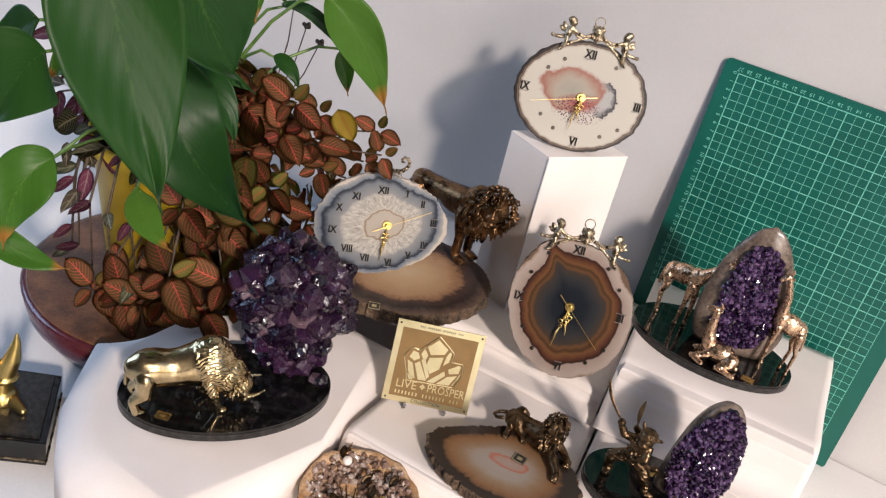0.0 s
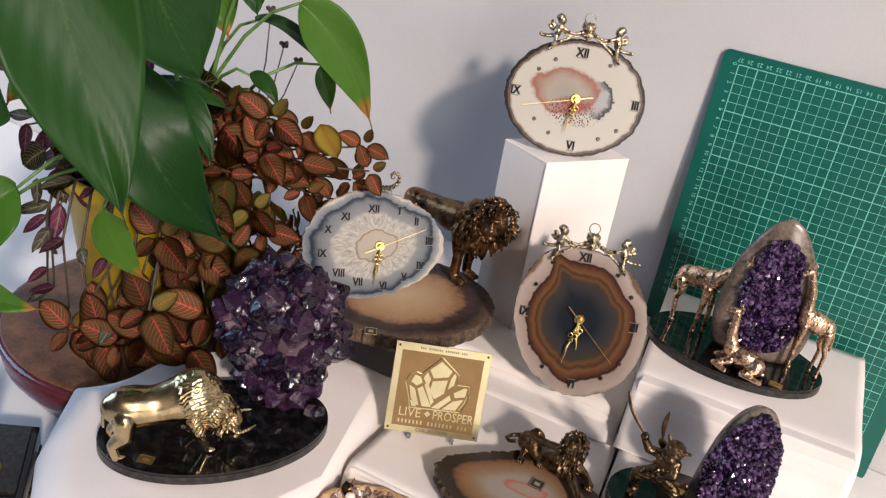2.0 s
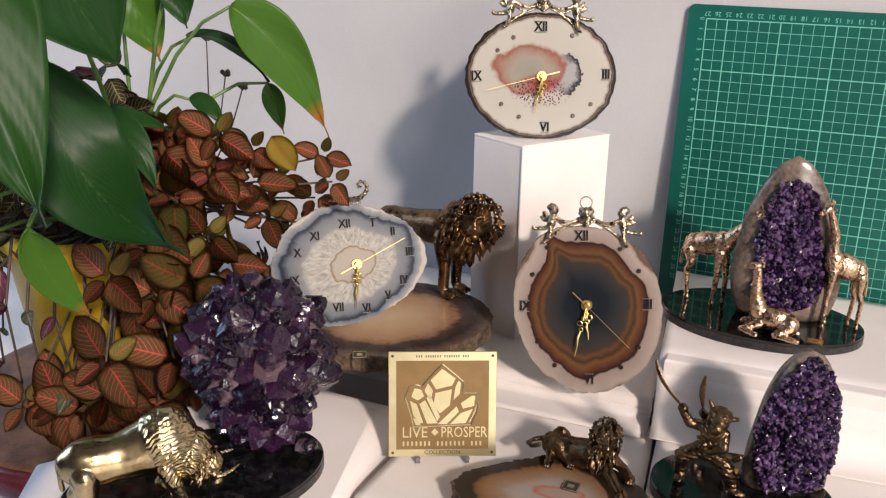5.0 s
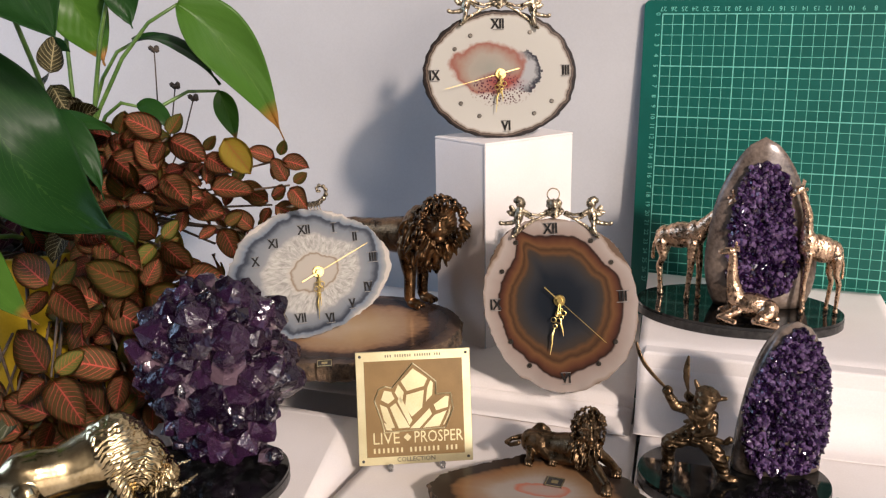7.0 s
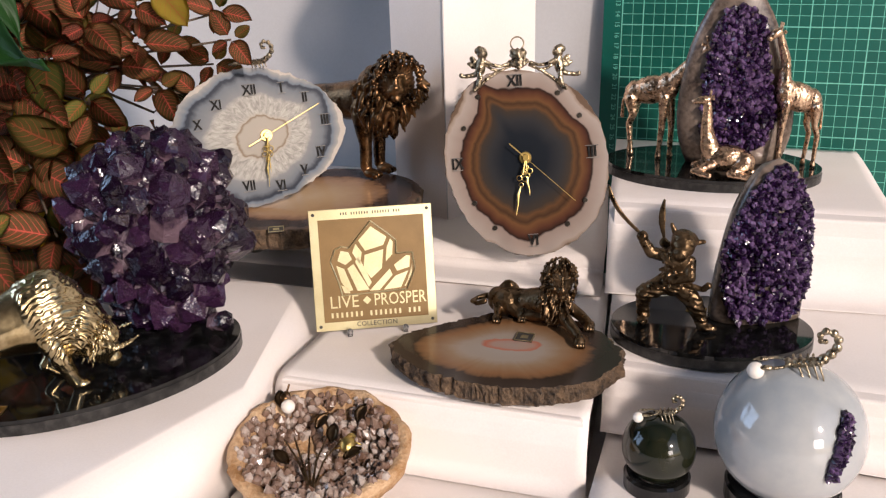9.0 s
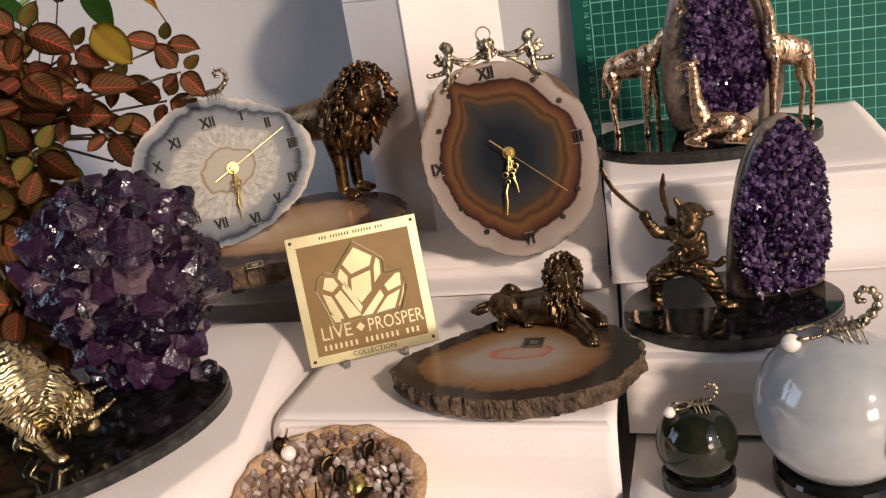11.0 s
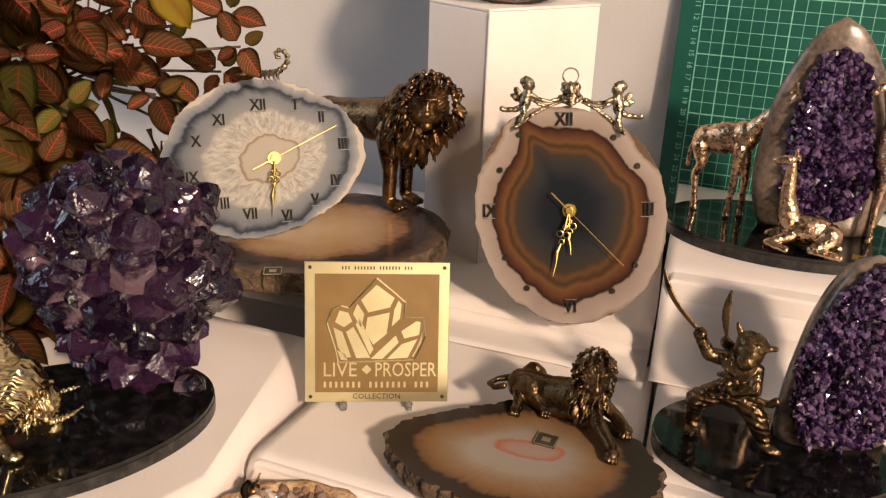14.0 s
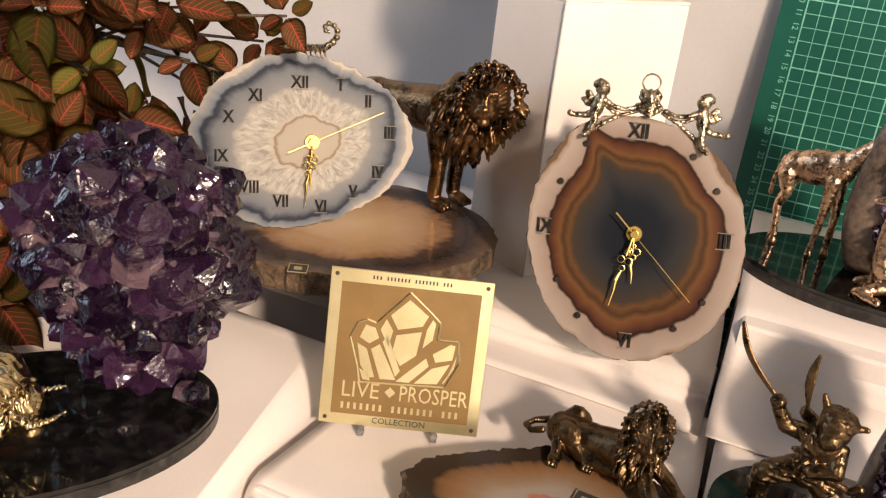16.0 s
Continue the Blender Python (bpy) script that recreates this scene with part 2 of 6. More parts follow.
def oval_field(t, co, c, r, wobble=0.0, scale=60.0):
    """Distance from c in units of the radii r, with a ragged edge."""
    vm = t.nodes.new("ShaderNodeVectorMath")
    vm.operation = "SUBTRACT"
    t.links.new(co, vm.inputs[0])
    vm.inputs[1].default_value = (c[0], c[1], 0)
    sc = t.nodes.new("ShaderNodeVectorMath")
    sc.operation = "MULTIPLY"
    t.links.new(vm.outputs[0], sc.inputs[0])
    sc.inputs[1].default_value = (1 / r[0], 1 / r[1], 0)
    ln = t.nodes.new("ShaderNodeVectorMath")
    ln.operation = "LENGTH"
    t.links.new(sc.outputs[0], ln.inputs[0])
    q = t.nodes.new("ShaderNodeMath")
    q.operation = "MULTIPLY_ADD"
    t.links.new(noise_of(t, co, scale, 5), q.inputs[0])
    q.inputs[1].default_value = wobble * 2
    t.links.new(ln.outputs["Value"], q.inputs[2])
    d = t.nodes.new("ShaderNodeMath")
    d.operation = "SUBTRACT"
    t.links.new(q.outputs[0], d.inputs[0])
    d.inputs[1].default_value = wobble
    return d.outputs[0]


def speckle_red(t, co, col, v):
    """One oval patch, grey inside and rusty at its edge, a sooty fringe beside it and specks below."""
    one, zero = (1, 1, 1), (0, 0, 0)
    sooty = oval_field(t, co, (0.02, 0.002), (0.0185, 0.02), 0.42, 150)
    side = t.nodes.new("ShaderNodeSeparateXYZ")
    t.links.new(co, side.inputs[0])
    right = ramp(t, side.outputs[0], [(0.018, zero), (0.026, one)])
    rim = ramp(t, sooty, [(0.6, zero), (0.85, one), (0.97, one), (1.03, zero)])
    col = mixed(t, ramp(t, sooty, [(0.8, one), (1.0, zero)]), col, (0.3, 0.3, 0.3))
    col = mixed(t, mixed(t, 1.0, rim, right, "MULTIPLY"), col, (0.03, 0.03, 0.038))
    r = oval_field(t, co, (-0.011, 0.006), (0.038, 0.025), 0.28, 60)
    hue = ramp(t, r, [(0.0, (0.23, 0.225, 0.19)), (0.5, (0.28, 0.245, 0.2)), (0.72, (0.26, 0.17, 0.13)), (0.88, (0.23, 0.085, 0.06)), (1.0, (0.3, 0.2, 0.15))])
    col = mixed(t, ramp(t, r, [(0.86, one), (1.1, zero)]), col, hue)
    warm = oval_field(t, co, (0.001, -0.007), (0.026, 0.011), 0.3, 70)
    col = mixed(t, ramp(t, warm, [(0.3, (0.85, 0.85, 0.85)), (1.0, zero)]), col, (0.24, 0.03, 0.025))
    vo = add(t, "ShaderNodeTexVoronoi", Scale=420.0)
    t.links.new(co, vo.inputs["Vector"])
    dots = ramp(t, vo.outputs["Distance"], [(0.3, one), (0.42, zero)])
    low = oval_field(t, co, (0.002, -0.014), (0.032, 0.016), 0.35, 60)
    col = mixed(t, mixed(t, 1.0, dots, ramp(t, low, [(0.7, one), (1.0, zero)]), "MULTIPLY"), col, (0.07, 0.02, 0.03))
    return col


def crystalline(t, co, col, v):
    """Fine white crystal needles that stand outwards round the core."""
    inner = ramp(t, v, [(0.3, (0, 0, 0)), (0.36, (1, 1, 1)), (0.56, (1, 1, 1)), (0.64, (0, 0, 0))])
    turn = t.nodes.new("ShaderNodeTexGradient")
    turn.gradient_type = "RADIAL"
    t.links.new(co, turn.inputs[0])
    both = t.nodes.new("ShaderNodeCombineXYZ")
    for k, (src, by) in enumerate(((turn.outputs["Fac"], 60.0), (v, 9.0))):
        q = t.nodes.new("ShaderNodeMath")
        q.operation = "MULTIPLY"
        t.links.new(src, q.inputs[0])
        q.inputs[1].default_value = by
        t.links.new(q.outputs[0], both.inputs[k])
    streak = ramp(t, noise_of(t, both.outputs[0], 1.0, 5, 0.65, 0.8), [(0.36, (0.22, 0.21, 0.19)), (0.5, (0.33, 0.32, 0.29)), (0.66, (0.45, 0.435, 0.39))])
    f = t.nodes.new("ShaderNodeMath")
    f.operation = "MULTIPLY"
    t.links.new(inner, f.inputs[0])
    f.inputs[1].default_value = 0.9
    return mixed(t, f.outputs[0], col, streak)


CREAM_AGATE = banded("cream_agate", [(0.0, (0.39, 0.37, 0.33)), (0.9, (0.42, 0.405, 0.36)), (0.93, (0.24, 0.2, 0.16)), (0.94, (0.03, 0.024, 0.02)), (0.955, (0.14, 0.1, 0.075)), (0.97, (0.02, 0.015, 0.013)), (1.0, (0.015, 0.011, 0.009))], 0.045, 8, 0.2, speckle_red, 0.012, 0.1)
BLUE_AGATE = banded("blue_grey_agate", [(0.0, (0.36, 0.32, 0.27)), (0.26, (0.34, 0.31, 0.26)), (0.29, (0.2, 0.15, 0.1)), (0.31, (0.38, 0.35, 0.3)), (0.54, (0.38, 0.36, 0.32)), (0.63, (0.2, 0.205, 0.21)),
    (0.78, (0.13, 0.145, 0.165)), (0.85, (0.03, 0.036, 0.05)), (0.875, (0.025, 0.03, 0.045)), (0.9, (0.12, 0.145, 0.18)), (0.95, (0.2, 0.21, 0.22)), (0.985, (0.27, 0.265, 0.25)), (1.0, (0.42, 0.38, 0.33))], 0.05, 6, 0.3, crystalline, 0.014, 0.08)
BROWN_AGATE = banded("brown_agate", [(0.0, (0.01, 0.013, 0.018)), (0.25, (0.012, 0.015, 0.02)), (0.42, (0.028, 0.028, 0.03)), (0.53, (0.042, 0.032, 0.024)), (0.575, (0.1, 0.05, 0.022)), (0.62, (0.05, 0.027, 0.015)), (0.66, (0.12, 0.058, 0.024)),
    (0.72, (0.08, 0.032, 0.018)), (0.775, (0.022, 0.012, 0.01)), (0.795, (0.25, 0.195, 0.165)), (0.95, (0.33, 0.28, 0.245)), (0.985, (0.26, 0.2, 0.155)), (1.0, (0.12, 0.08, 0.055))], 0.1, 3.2, 0.2, None, 0.008)
BIG_AGATE = banded("tan_agate_slab", [(0.0, (0.56, 0.42, 0.27)), (0.3, (0.5, 0.35, 0.2)), (0.55, (0.4, 0.25, 0.14)), (0.66, (0.26, 0.15, 0.085)), (0.72, (0.07, 0.045, 0.035)), (0.85, (0.035, 0.026, 0.024)), (1.0, (0.12, 0.08, 0.06))], 0.11, 5, 0.16, None, 0.05)


def red_core(t, co, col, v):
    """A long rusty lens in the pale core of the slab."""
    q = oval_field(t, co, (0.006, 0.006), (0.021, 0.0095), 0.35, 70)
    return mixed(t, ramp(t, q, [(0.0, (0.15, 0.15, 0.15)), (0.6, (0.3, 0.3, 0.3)), (0.86, (0.9, 0.9, 0.9)), (1.0, (0, 0, 0))]), col, (0.38, 0.12, 0.07))


SMALL_AGATE = banded("grey_brown_agate_slab", [(0.0, (0.31, 0.28, 0.245)), (0.36, (0.3, 0.255, 0.21)), (0.5, (0.25, 0.17, 0.105)), (0.68, (0.21, 0.11, 0.05)), (0.76, (0.14, 0.075, 0.035)), (0.81, (0.03, 0.021, 0.016)), (1.0, (0.035, 0.026, 0.02))], 0.1, 5, 0.14, red_core, 0.012)

# ---- structure ----
obj("table_top", box((-1.2, -0.35, -0.04), (1.2, 1.0, 0.0)), TABLE)
tagged(bpy.data.objects["table_top"], "plain white table top against the wall", "table", kind="structure")
W, D0, D1, F, H = 2.0, -2.2, 1.003, -0.75, 3.0
for name, a, b in (("wall_north", (-W - 0.1, D1, F), (W + 0.1, D1 + 0.1, H)), ("wall_south", (-W - 0.1, D0 - 0.1, F), (W + 0.1, D0, H)),
                   ("floor", (-W - 0.1, D0 - 0.1, F - 0.1), (W + 0.1, D1 + 0.1, F)), ("ceiling", (-W - 0.1, D0 - 0.1, H), (W + 0.1, D1 + 0.1, H + 0.1))):
    tagged(obj(name, box(a, b), WALL), kind="structure")
# unseen walls and floor, added dark to cut fill light and darken metal reflections
ROOM = surface("unseen_room_paint", (0.2, 0.185, 0.17), (0.24, 0.22, 0.2), 0.8, scale=4, fine=300)
bpy.data.objects["wall_south"].data.materials[0] = ROOM
FLOOR = surface("unseen_dark_floor", (0.1, 0.06, 0.035), (0.2, 0.13, 0.08), 0.5, scale=8)
bpy.data.objects["floor"].data.materials[0] = FLOOR


def window_wall(name, x0, x1, ya, yb, za, zb):
    bm = box((x0, D0, F), (x1, D1, za))
    box((x0, D0, zb), (x1, D1, H), bm)
    box((x0, D0, za), (x1, ya, zb), bm)
    box((x0, yb, za), (x1, D1, zb), bm)
    tagged(obj(name, bm, ROOM), kind="structure")


window_wall("wall_east", W, W + 0.1, -2.15, 0.6, 0.0, 2.9)
window_wall("wall_west", -W - 0.1, -W, -0.5, 0.7, 0.3, 1.5)

# ---- paper-covered steps ----


def block(name, corners, z, label, roll=0.012, seg=6):
    ob = obj(name, slab(corners, 0.0005, z, None, roll, seg), PAPER, None, "", True)
    ob.modifiers.new("even", "WEIGHTED_NORMAL").keep_sharp = False
    return tagged(ob, label, "display step")


def paper_step(corners, z, low, label, roll, seed, foot=0.01, flat=0.004, over=0.002):
    """A carton with a sheet of paper draped over its top and down its front. Corners: front left, front right, back right, back left."""
    th = thing("display_step", Matrix(), label, "display step", "paper-covered steps")
    fl, fr, br, bl = (Vector(c) for c in corners)
    ins = [fl.lerp(br, 0.012), fr.lerp(bl, 0.012), br.lerp(fl, 0.012), bl.lerp(fr, 0.012)]
    part("carton", slab([tuple(p) for p in ins], 0.0005, z - 0.0012, None, 0.002, 2), PAPER, th)
    depth = ((bl - fl).length + (br - fr).length) / 2
    run = 1 - roll / depth
    prof = [(run * k / 16, z) for k in range(17)]
    prof += [(run + (1 - run) * math.sin(radians(a)), z - roll * (1 - math.cos(radians(a)))) for a in range(8, 91, 8)]
    low += 0.0015
    straight = max(0.0, z - roll - low - foot)
    prof += [(1.0 + 0.05 * (z - roll - h), h) for h in (z - roll - straight * k / 8 for k in range(1, 9))]
    prof += [(1.0 + 0.05 * straight + foot * (1 - math.cos(radians(a))) / depth, low + foot * (1 - math.sin(radians(a)))) for a in range(10, 91, 10)]
    prof += [(1.0 + 0.05 * straight + (foot + flat * k / 3) / depth, low) for k in (1, 2, 3)]
    bm = bmesh.new()
    rows = []
    for f, h in prof:
        row = []
        for i in range(29):
            s = i / 28
            a, b = bl.lerp(fl, f), br.lerp(fr, f)
            side = (b - a).normalized()
            a, b = a - side * over, b + side * over * (1 + 0.6 * math.sin(5 * f + seed))
            p = a.lerp(b, s)
            n1 = noise.noise(Vector((p.x * 14, p.y * 14 + h * 20, seed)))
            n2 = noise.noise(Vector((p.x * 5, p.y * 5 + h * 9, seed + 9)))
            lift = 0.0009 * (n1 + 1) + 0.0018 * (n2 + 0.6)
            out = (fl - bl).normalized()
            level = h >= z - roll
            row.append(bm.verts.new((p.x + (0 if level else out.x * lift), p.y + (0 if level else out.y * lift), h + (lift * 0.35 if level else 0))))
        rows.append(row)
    for r0, r1 in zip(rows, rows[1:]):
        for k in range(28):
            bm.faces.new((r0[k], r1[k], r1[k + 1], r0[k + 1]))
    sheet = part("paper_sheet", bm, PAPER, th, "loose white paper sheet", None, True)
    m = sheet.modifiers.new("thickness", "SOLIDIFY")
    m.thickness, m.offset = 0.0003, -1


tall = thing("display_box", Matrix(), "tall white cardboard box carrying the cream agate clock", "display step")
CARD = [(-0.1655, 0.861), (-0.106, 0.8325), (-0.0455, 0.9185), (-0.105, 0.947)]
part("carton", slab(CARD, 0.0005, 0.2955, None, 0.0012, 2), PAPER, tall)
mid = Vector((sum(x for x, y in CARD) / 4, sum(y for x, y in CARD) / 4))
part("lid_flap", slab([tuple(mid.lerp(Vector(p), 1.006)) for p in CARD], 0.2957, 0.2975, None, 0.0005, 1), PAPER, tall, "folded white lid")
# thin strip, greyer than the paper, up the carton's front corner
part("corner_strip", box((-0.0005, -0.0004, 0.002), (0.0005, 0.0004, 0.295)), WALL, tall, "", pose(-0.106, 0.832, 0, 0, 0, 30))
block("display_block", [(-0.402, 0.494), (-0.355, 0.411), (-0.318, 0.374), (-0.28, 0.352), (-0.16, 0.34), (-0.1415, 0.52), (-0.1415, 0.70), (-0.272, 0.70), (-0.285, 0.60), (-0.325, 0.53)], 0.09, "white paper-covered block under bison and amethyst", 0.035, 12)
paper_step([(0.052, 0.756), (0.256, 0.766), (0.241, 0.965), (0.029, 0.965)], 0.1475, 0.088, "white paper-covered step under the giraffe group", 0.026, 1, 0.024, 0.008)
paper_step([(0.072, 0.612), (0.338, 0.606), (0.338, 0.748), (0.06, 0.744)], 0.0875, 0.045, "white paper-covered step under the pirate group", 0.02, 2, 0.012, 0.002)
paper_step([(0.077, 0.40), (0.40, 0.40), (0.40, 0.604), (0.077, 0.606)], 0.0415, 0.004, "low white paper-covered step under the stone spheres", 0.005, 3)
paper_step([(-0.33, 0.762), (0.044, 0.768), (0.02, 0.975), (-0.33, 0.975)], 0.0975, 0.081, "white paper-covered step under clock and large lion", 0.009, 4, 0.006, 0.03)
paper_step([(-0.136, 0.552), (0.069, 0.552), (0.052, 0.757), (-0.128, 0.757)], 0.0795, 0.03, "white paper-covered step under plaque and small lion", 0.014, 5, 0.009, 0.002)
paper_step([(-0.138, 0.40), (0.071, 0.40), (0.071, 0.549), (-0.138, 0.549)], 0.0275, 0.004, "low white paper-covered step under the open geode", 0.005, 6)

# ---- cutting mat ----
mat = thing("cutting_mat", pose(0.006, 0.9984, 0.4184, 87), "green cutting mat with centimetre grid leaning on the wall", "cutting mat")
MW, MH = 0.287, 0.4205
pts = []
for cx, cy, q0 in ((MW - 0.006, -0.006, 0), (0.006, -0.006, 90), (0.006, -MH + 0.006, 180), (MW - 0.006, -MH + 0.006, 270)):
    pts += [(cx + 0.006 * math.cos(radians(q0 + k * 18)), cy + 0.006 * math.sin(radians(q0 + k * 18))) for k in range(6)]
part("board", slab(pts, -0.003, 0.0), MAT_GREEN, mat)
LINES = {}


def grid_line(length, w, m):
    if (length, w) not in LINES:
        LINES[length, w] = part("grid_line", box((-w / 2, -length, 0), (w / 2, 0, 0.0002)), MAT_LINE, mat, "", m).data
    else:
        ob = new("grid_line", LINES[length, w])
        ob.parent, ob.matrix_basis = mat, m


for k in range(26):
    grid_line(0.392, 0.0010 if (27 - k) % 5 == 0 or k == 0 else 0.0005, pose(0.018 + 0.01 * k, -0.0135, 0))
for k in range(40):
    grid_line(0.25, 0.0010 if k % 5 == 0 else 0.0005, pose(0.018, -0.0135 - 0.01 * k, 0.0001, 0, 0, 90))
for k in range(26):
    writing("numeral", str(27 - k), 0.0062, MAT_LINE, mat, pose(0.0185 + 0.01 * k, -0.0085, 0.0001, 0, 0, 180), 0.0001)
for k in range(28):
    writing("numeral", str(k), 0.0062, MAT_LINE, mat, pose(0.0135, -0.0135 - 0.01 * k, 0.0001, 0, 0, -90), 0.0001)

# ---- plates of agate ----


def plate(name, radius, thick, materials, parent, m=None, rings=22, n=120, seed=1, rough=0.02, label="", rimdrop=0.0, warp=None):
    """A slice cut across a nodule: flat faces, a rough rind for an edge. radius: a function of the angle."""
    bm = bmesh.new()
    uv = bm.loops.layers.uv.new("bands")
    rr = []
    for i in range(n):
        q = 2 * math.pi * i / n
        k = 1 + rough * (noise.noise(Vector((math.cos(q) * 9, math.sin(q) * 9, seed))) + 0.6 * noise.noise(Vector((math.cos(q) * 26, math.sin(q) * 26, seed))))
        rr.append(radius(q) * k)
    top, low = [], []
    for j in range(1, rings + 1):
        f = j / rings
        top.append([bm.verts.new((rr[i] * f * math.cos(6.28319 * i / n), rr[i] * f * math.sin(6.28319 * i / n), thick / 2)) for i in range(n)])
    mids = []
    for h in (0.4, 0.2, -0.05, -0.3):
        mid = []
        for i in range(n):
            q = 6.28319 * i / n
            k = 1 + rimdrop * (1 - abs(h)) + rough * 0.9 * noise.noise(Vector((math.cos(q) * 30, math.sin(q) * 30, seed + h * 9))) + 0.5 * rough * noise.noise(Vector((math.cos(q) * 70, math.sin(q) * 70, seed + h * 31)))
            mid.append(bm.verts.new((rr[i] * k * math.cos(q), rr[i] * k * math.sin(q), h * thick)))
        mids.append(mid)
    low = [bm.verts.new((rr[i] * (1 - rimdrop) * math.cos(6.28319 * i / n), rr[i] * (1 - rimdrop) * math.sin(6.28319 * i / n), -thick / 2)) for i in range(n)]
    c = bm.verts.new((0, 0, thick / 2))
    level = {c: 0.0}
    for j, row in enumerate(top):
        for i, v in enumerate(row):
            f = (j + 1) / rings
            level[v] = f * (1 + (warp(6.28319 * i / n) if warp else 0.0))
    for row in mids + [low]:
        for v in row:
            level[v] = 1.0
    for i in range(n):
        k = (i + 1) % n
        bm.faces.new((c, top[0][i], top[0][k]))
        for j in range(rings - 1):
            bm.faces.new((top[j][i], top[j + 1][i], top[j + 1][k], top[j][k]))
        for a, b in zip([top[-1]] + mids, mids + [low]):
            f = bm.faces.new((a[i], b[i], b[k], a[k]))
            f.material_index = 1
    f = bm.faces.new(low[::-1])
    f.material_index = 1
    for f in bm.faces:
        for lp in f.loops:
            lp[uv].uv = (level[lp.vert], 0.0)
    ob = part(name, bm, materials[0], parent, label, m)
    ob.data.materials.append(materials[1])
    return ob


def around(values):
    """A radius that passes smoothly through values at even angles."""
    n = len(values)

    def r(q):
        f = (q / (2 * math.pi) * n) % n
        i, k = int(f), f - int(f)
        p0, p1, p2, p3 = (values[(i + d) % n] for d in (-1, 0, 1, 2))
        return 0.5 * (2 * p1 + (p2 - p0) * k + (2 * p0 - 5 * p1 + 4 * p2 - p3) * k * k + (3 * p1 - p0 - 3 * p2 + p3) * k ** 3) / 1000
    return r


# ---- small cast figures: one mesh each, melted together from balls ----
ICO = bmesh.new()
bmesh.ops.create_icosphere(ICO, subdivisions=2, radius=1)
ICO_V = np.array([v.co[:] for v in ICO.verts])
ICO_F = np.array([[v.index for v in f.verts] for f in ICO.faces])
ICO.free()
ICO = bmesh.new()
bmesh.ops.create_icosphere(ICO, subdivisions=4, radius=1)
BIG_V = np.array([v.co[:] for v in ICO.verts])
BIG_F = np.array([[v.index for v in f.verts] for f in ICO.faces])
ICO.free()


class Cast:
    """Balls and limbs in millimetres."""

    def __init__(self):
        self.v, self.f, self.count, self.grow = [], [], 0, 1.0

    def ball(self, c, r, turn=(0, 0, 0)):
        r = (r, r, r) if isinstance(r, (int, float)) else r
        e = np.array(Euler([radians(a) for a in turn]).to_matrix())
        iv, jf = (BIG_V, BIG_F) if min(r) > 6.5 else (ICO_V, ICO_F)
        self.v.append((iv * np.array(r) * self.grow) @ e.T + np.array(c))
        self.f.append(jf + self.count)
        self.count += len(iv)

    def limb(self, *stations):
        """Stations (x, y, z, r) joined one after the other."""
        for a, b in zip(stations, stations[1:]):
            a, b = np.array(a, float), np.array(b, float)
            n = max(2, int(np.linalg.norm(a[:3] - b[:3]) / (0.17 * min(a[3], b[3]))) + 1)
            for k in range(n + 1):
                p = a + (b - a) * k / n
                self.ball(p[:3], p[3])

    def barrel(self, stations, steps=220):
        """A smooth body along x: stations (x, z, half width, half height)."""
        a = np.array(stations, float)
        a = np.vstack([2 * a[0] - a[1], a, 2 * a[-1] - a[-2]])
        for at in np.linspace(1, len(a) - 2.001, steps):
            k = int(at)
            f = at - k
            p0, p1, p2, p3 = a[k - 1:k + 3]
            x, z, ry, rz = 0.5 * (2 * p1 + (p2 - p0) * f + (2 * p0 - 5 * p1 + 4 * p2 - p3) * f * f + (3 * p1 - p0 - 3 * p2 + p3) * f ** 3)
            self.ball((x, 0, z), (9, ry, rz))

    def locks(self, c, r, count, length, thick, lean=(0, 0, -0.5), seed=1, keep=None, flare=0.55):
        """Tufts of hair round a ball."""
        rnd = random.Random(seed)
        for i in range(count):
            z = 1 - 2 * (i + 0.5) / count
            q = i * 2.39996 + rnd.uniform(-0.3, 0.3)
            d = Vector((math.sqrt(1 - z * z) * math.cos(q), math.sqrt(1 - z * z) * math.sin(q), z))
            if keep and not keep(d):
                continue
            p = Vector([c[k] + r[k] * d[k] * 0.92 for k in range(3)])
            e = p + (d * flare + Vector(lean) + Vector((rnd.uniform(-0.4, 0.4), rnd.uniform(-0.4, 0.4), rnd.uniform(-0.2, 0.2)))) * length
            self.limb((*p, thick), (*((p + e) / 2 + d * length * 0.15), thick * 0.8), (*e, thick * 0.35))

    def mesh(self, name, material, voxel=0.8, melt=4, parent=None, m=None, carve=None):
        me = bpy.data.meshes.new(name)
        v = np.vstack(self.v) / 1000
        me.from_pydata(v.tolist(), [], np.vstack(self.f).tolist())
        ob = new(name, me)
        r = ob.modifiers.new("melt", "REMESH")
        r.mode, r.voxel_size, r.use_smooth_shade = "VOXEL", voxel / 1000, True
        s = ob.modifiers.new("soften", "SMOOTH")
        s.factor, s.iterations = 0.5, melt
        done = bpy.data.meshes.new_from_object(ob.evaluated_get(bpy.context.evaluated_depsgraph_get()))
        ob.modifiers.clear()
        ob.data = done
        if carve:
            moved = [v.co + v.normal * carve(v.co * 1000) / 1000 for v in done.vertices]
            for v, p in zip(done.vertices, moved):
                v.co = p
        done.materials.clear()
        done.materials.append(material)
        done.polygons.foreach_set("use_smooth", [True] * len(done.polygons))
        if parent:
            ob.parent = parent
            ob.matrix_basis = m or Matrix()
        elif m:
            ob.matrix_world = m
        return ob


def rugged(amount, grain):
    """Uneven cast surface; amount and grain in millimetres."""
    return lambda p: amount * (noise.noise(p / grain) + 0.6 * noise.noise(p / grain * 2.3))


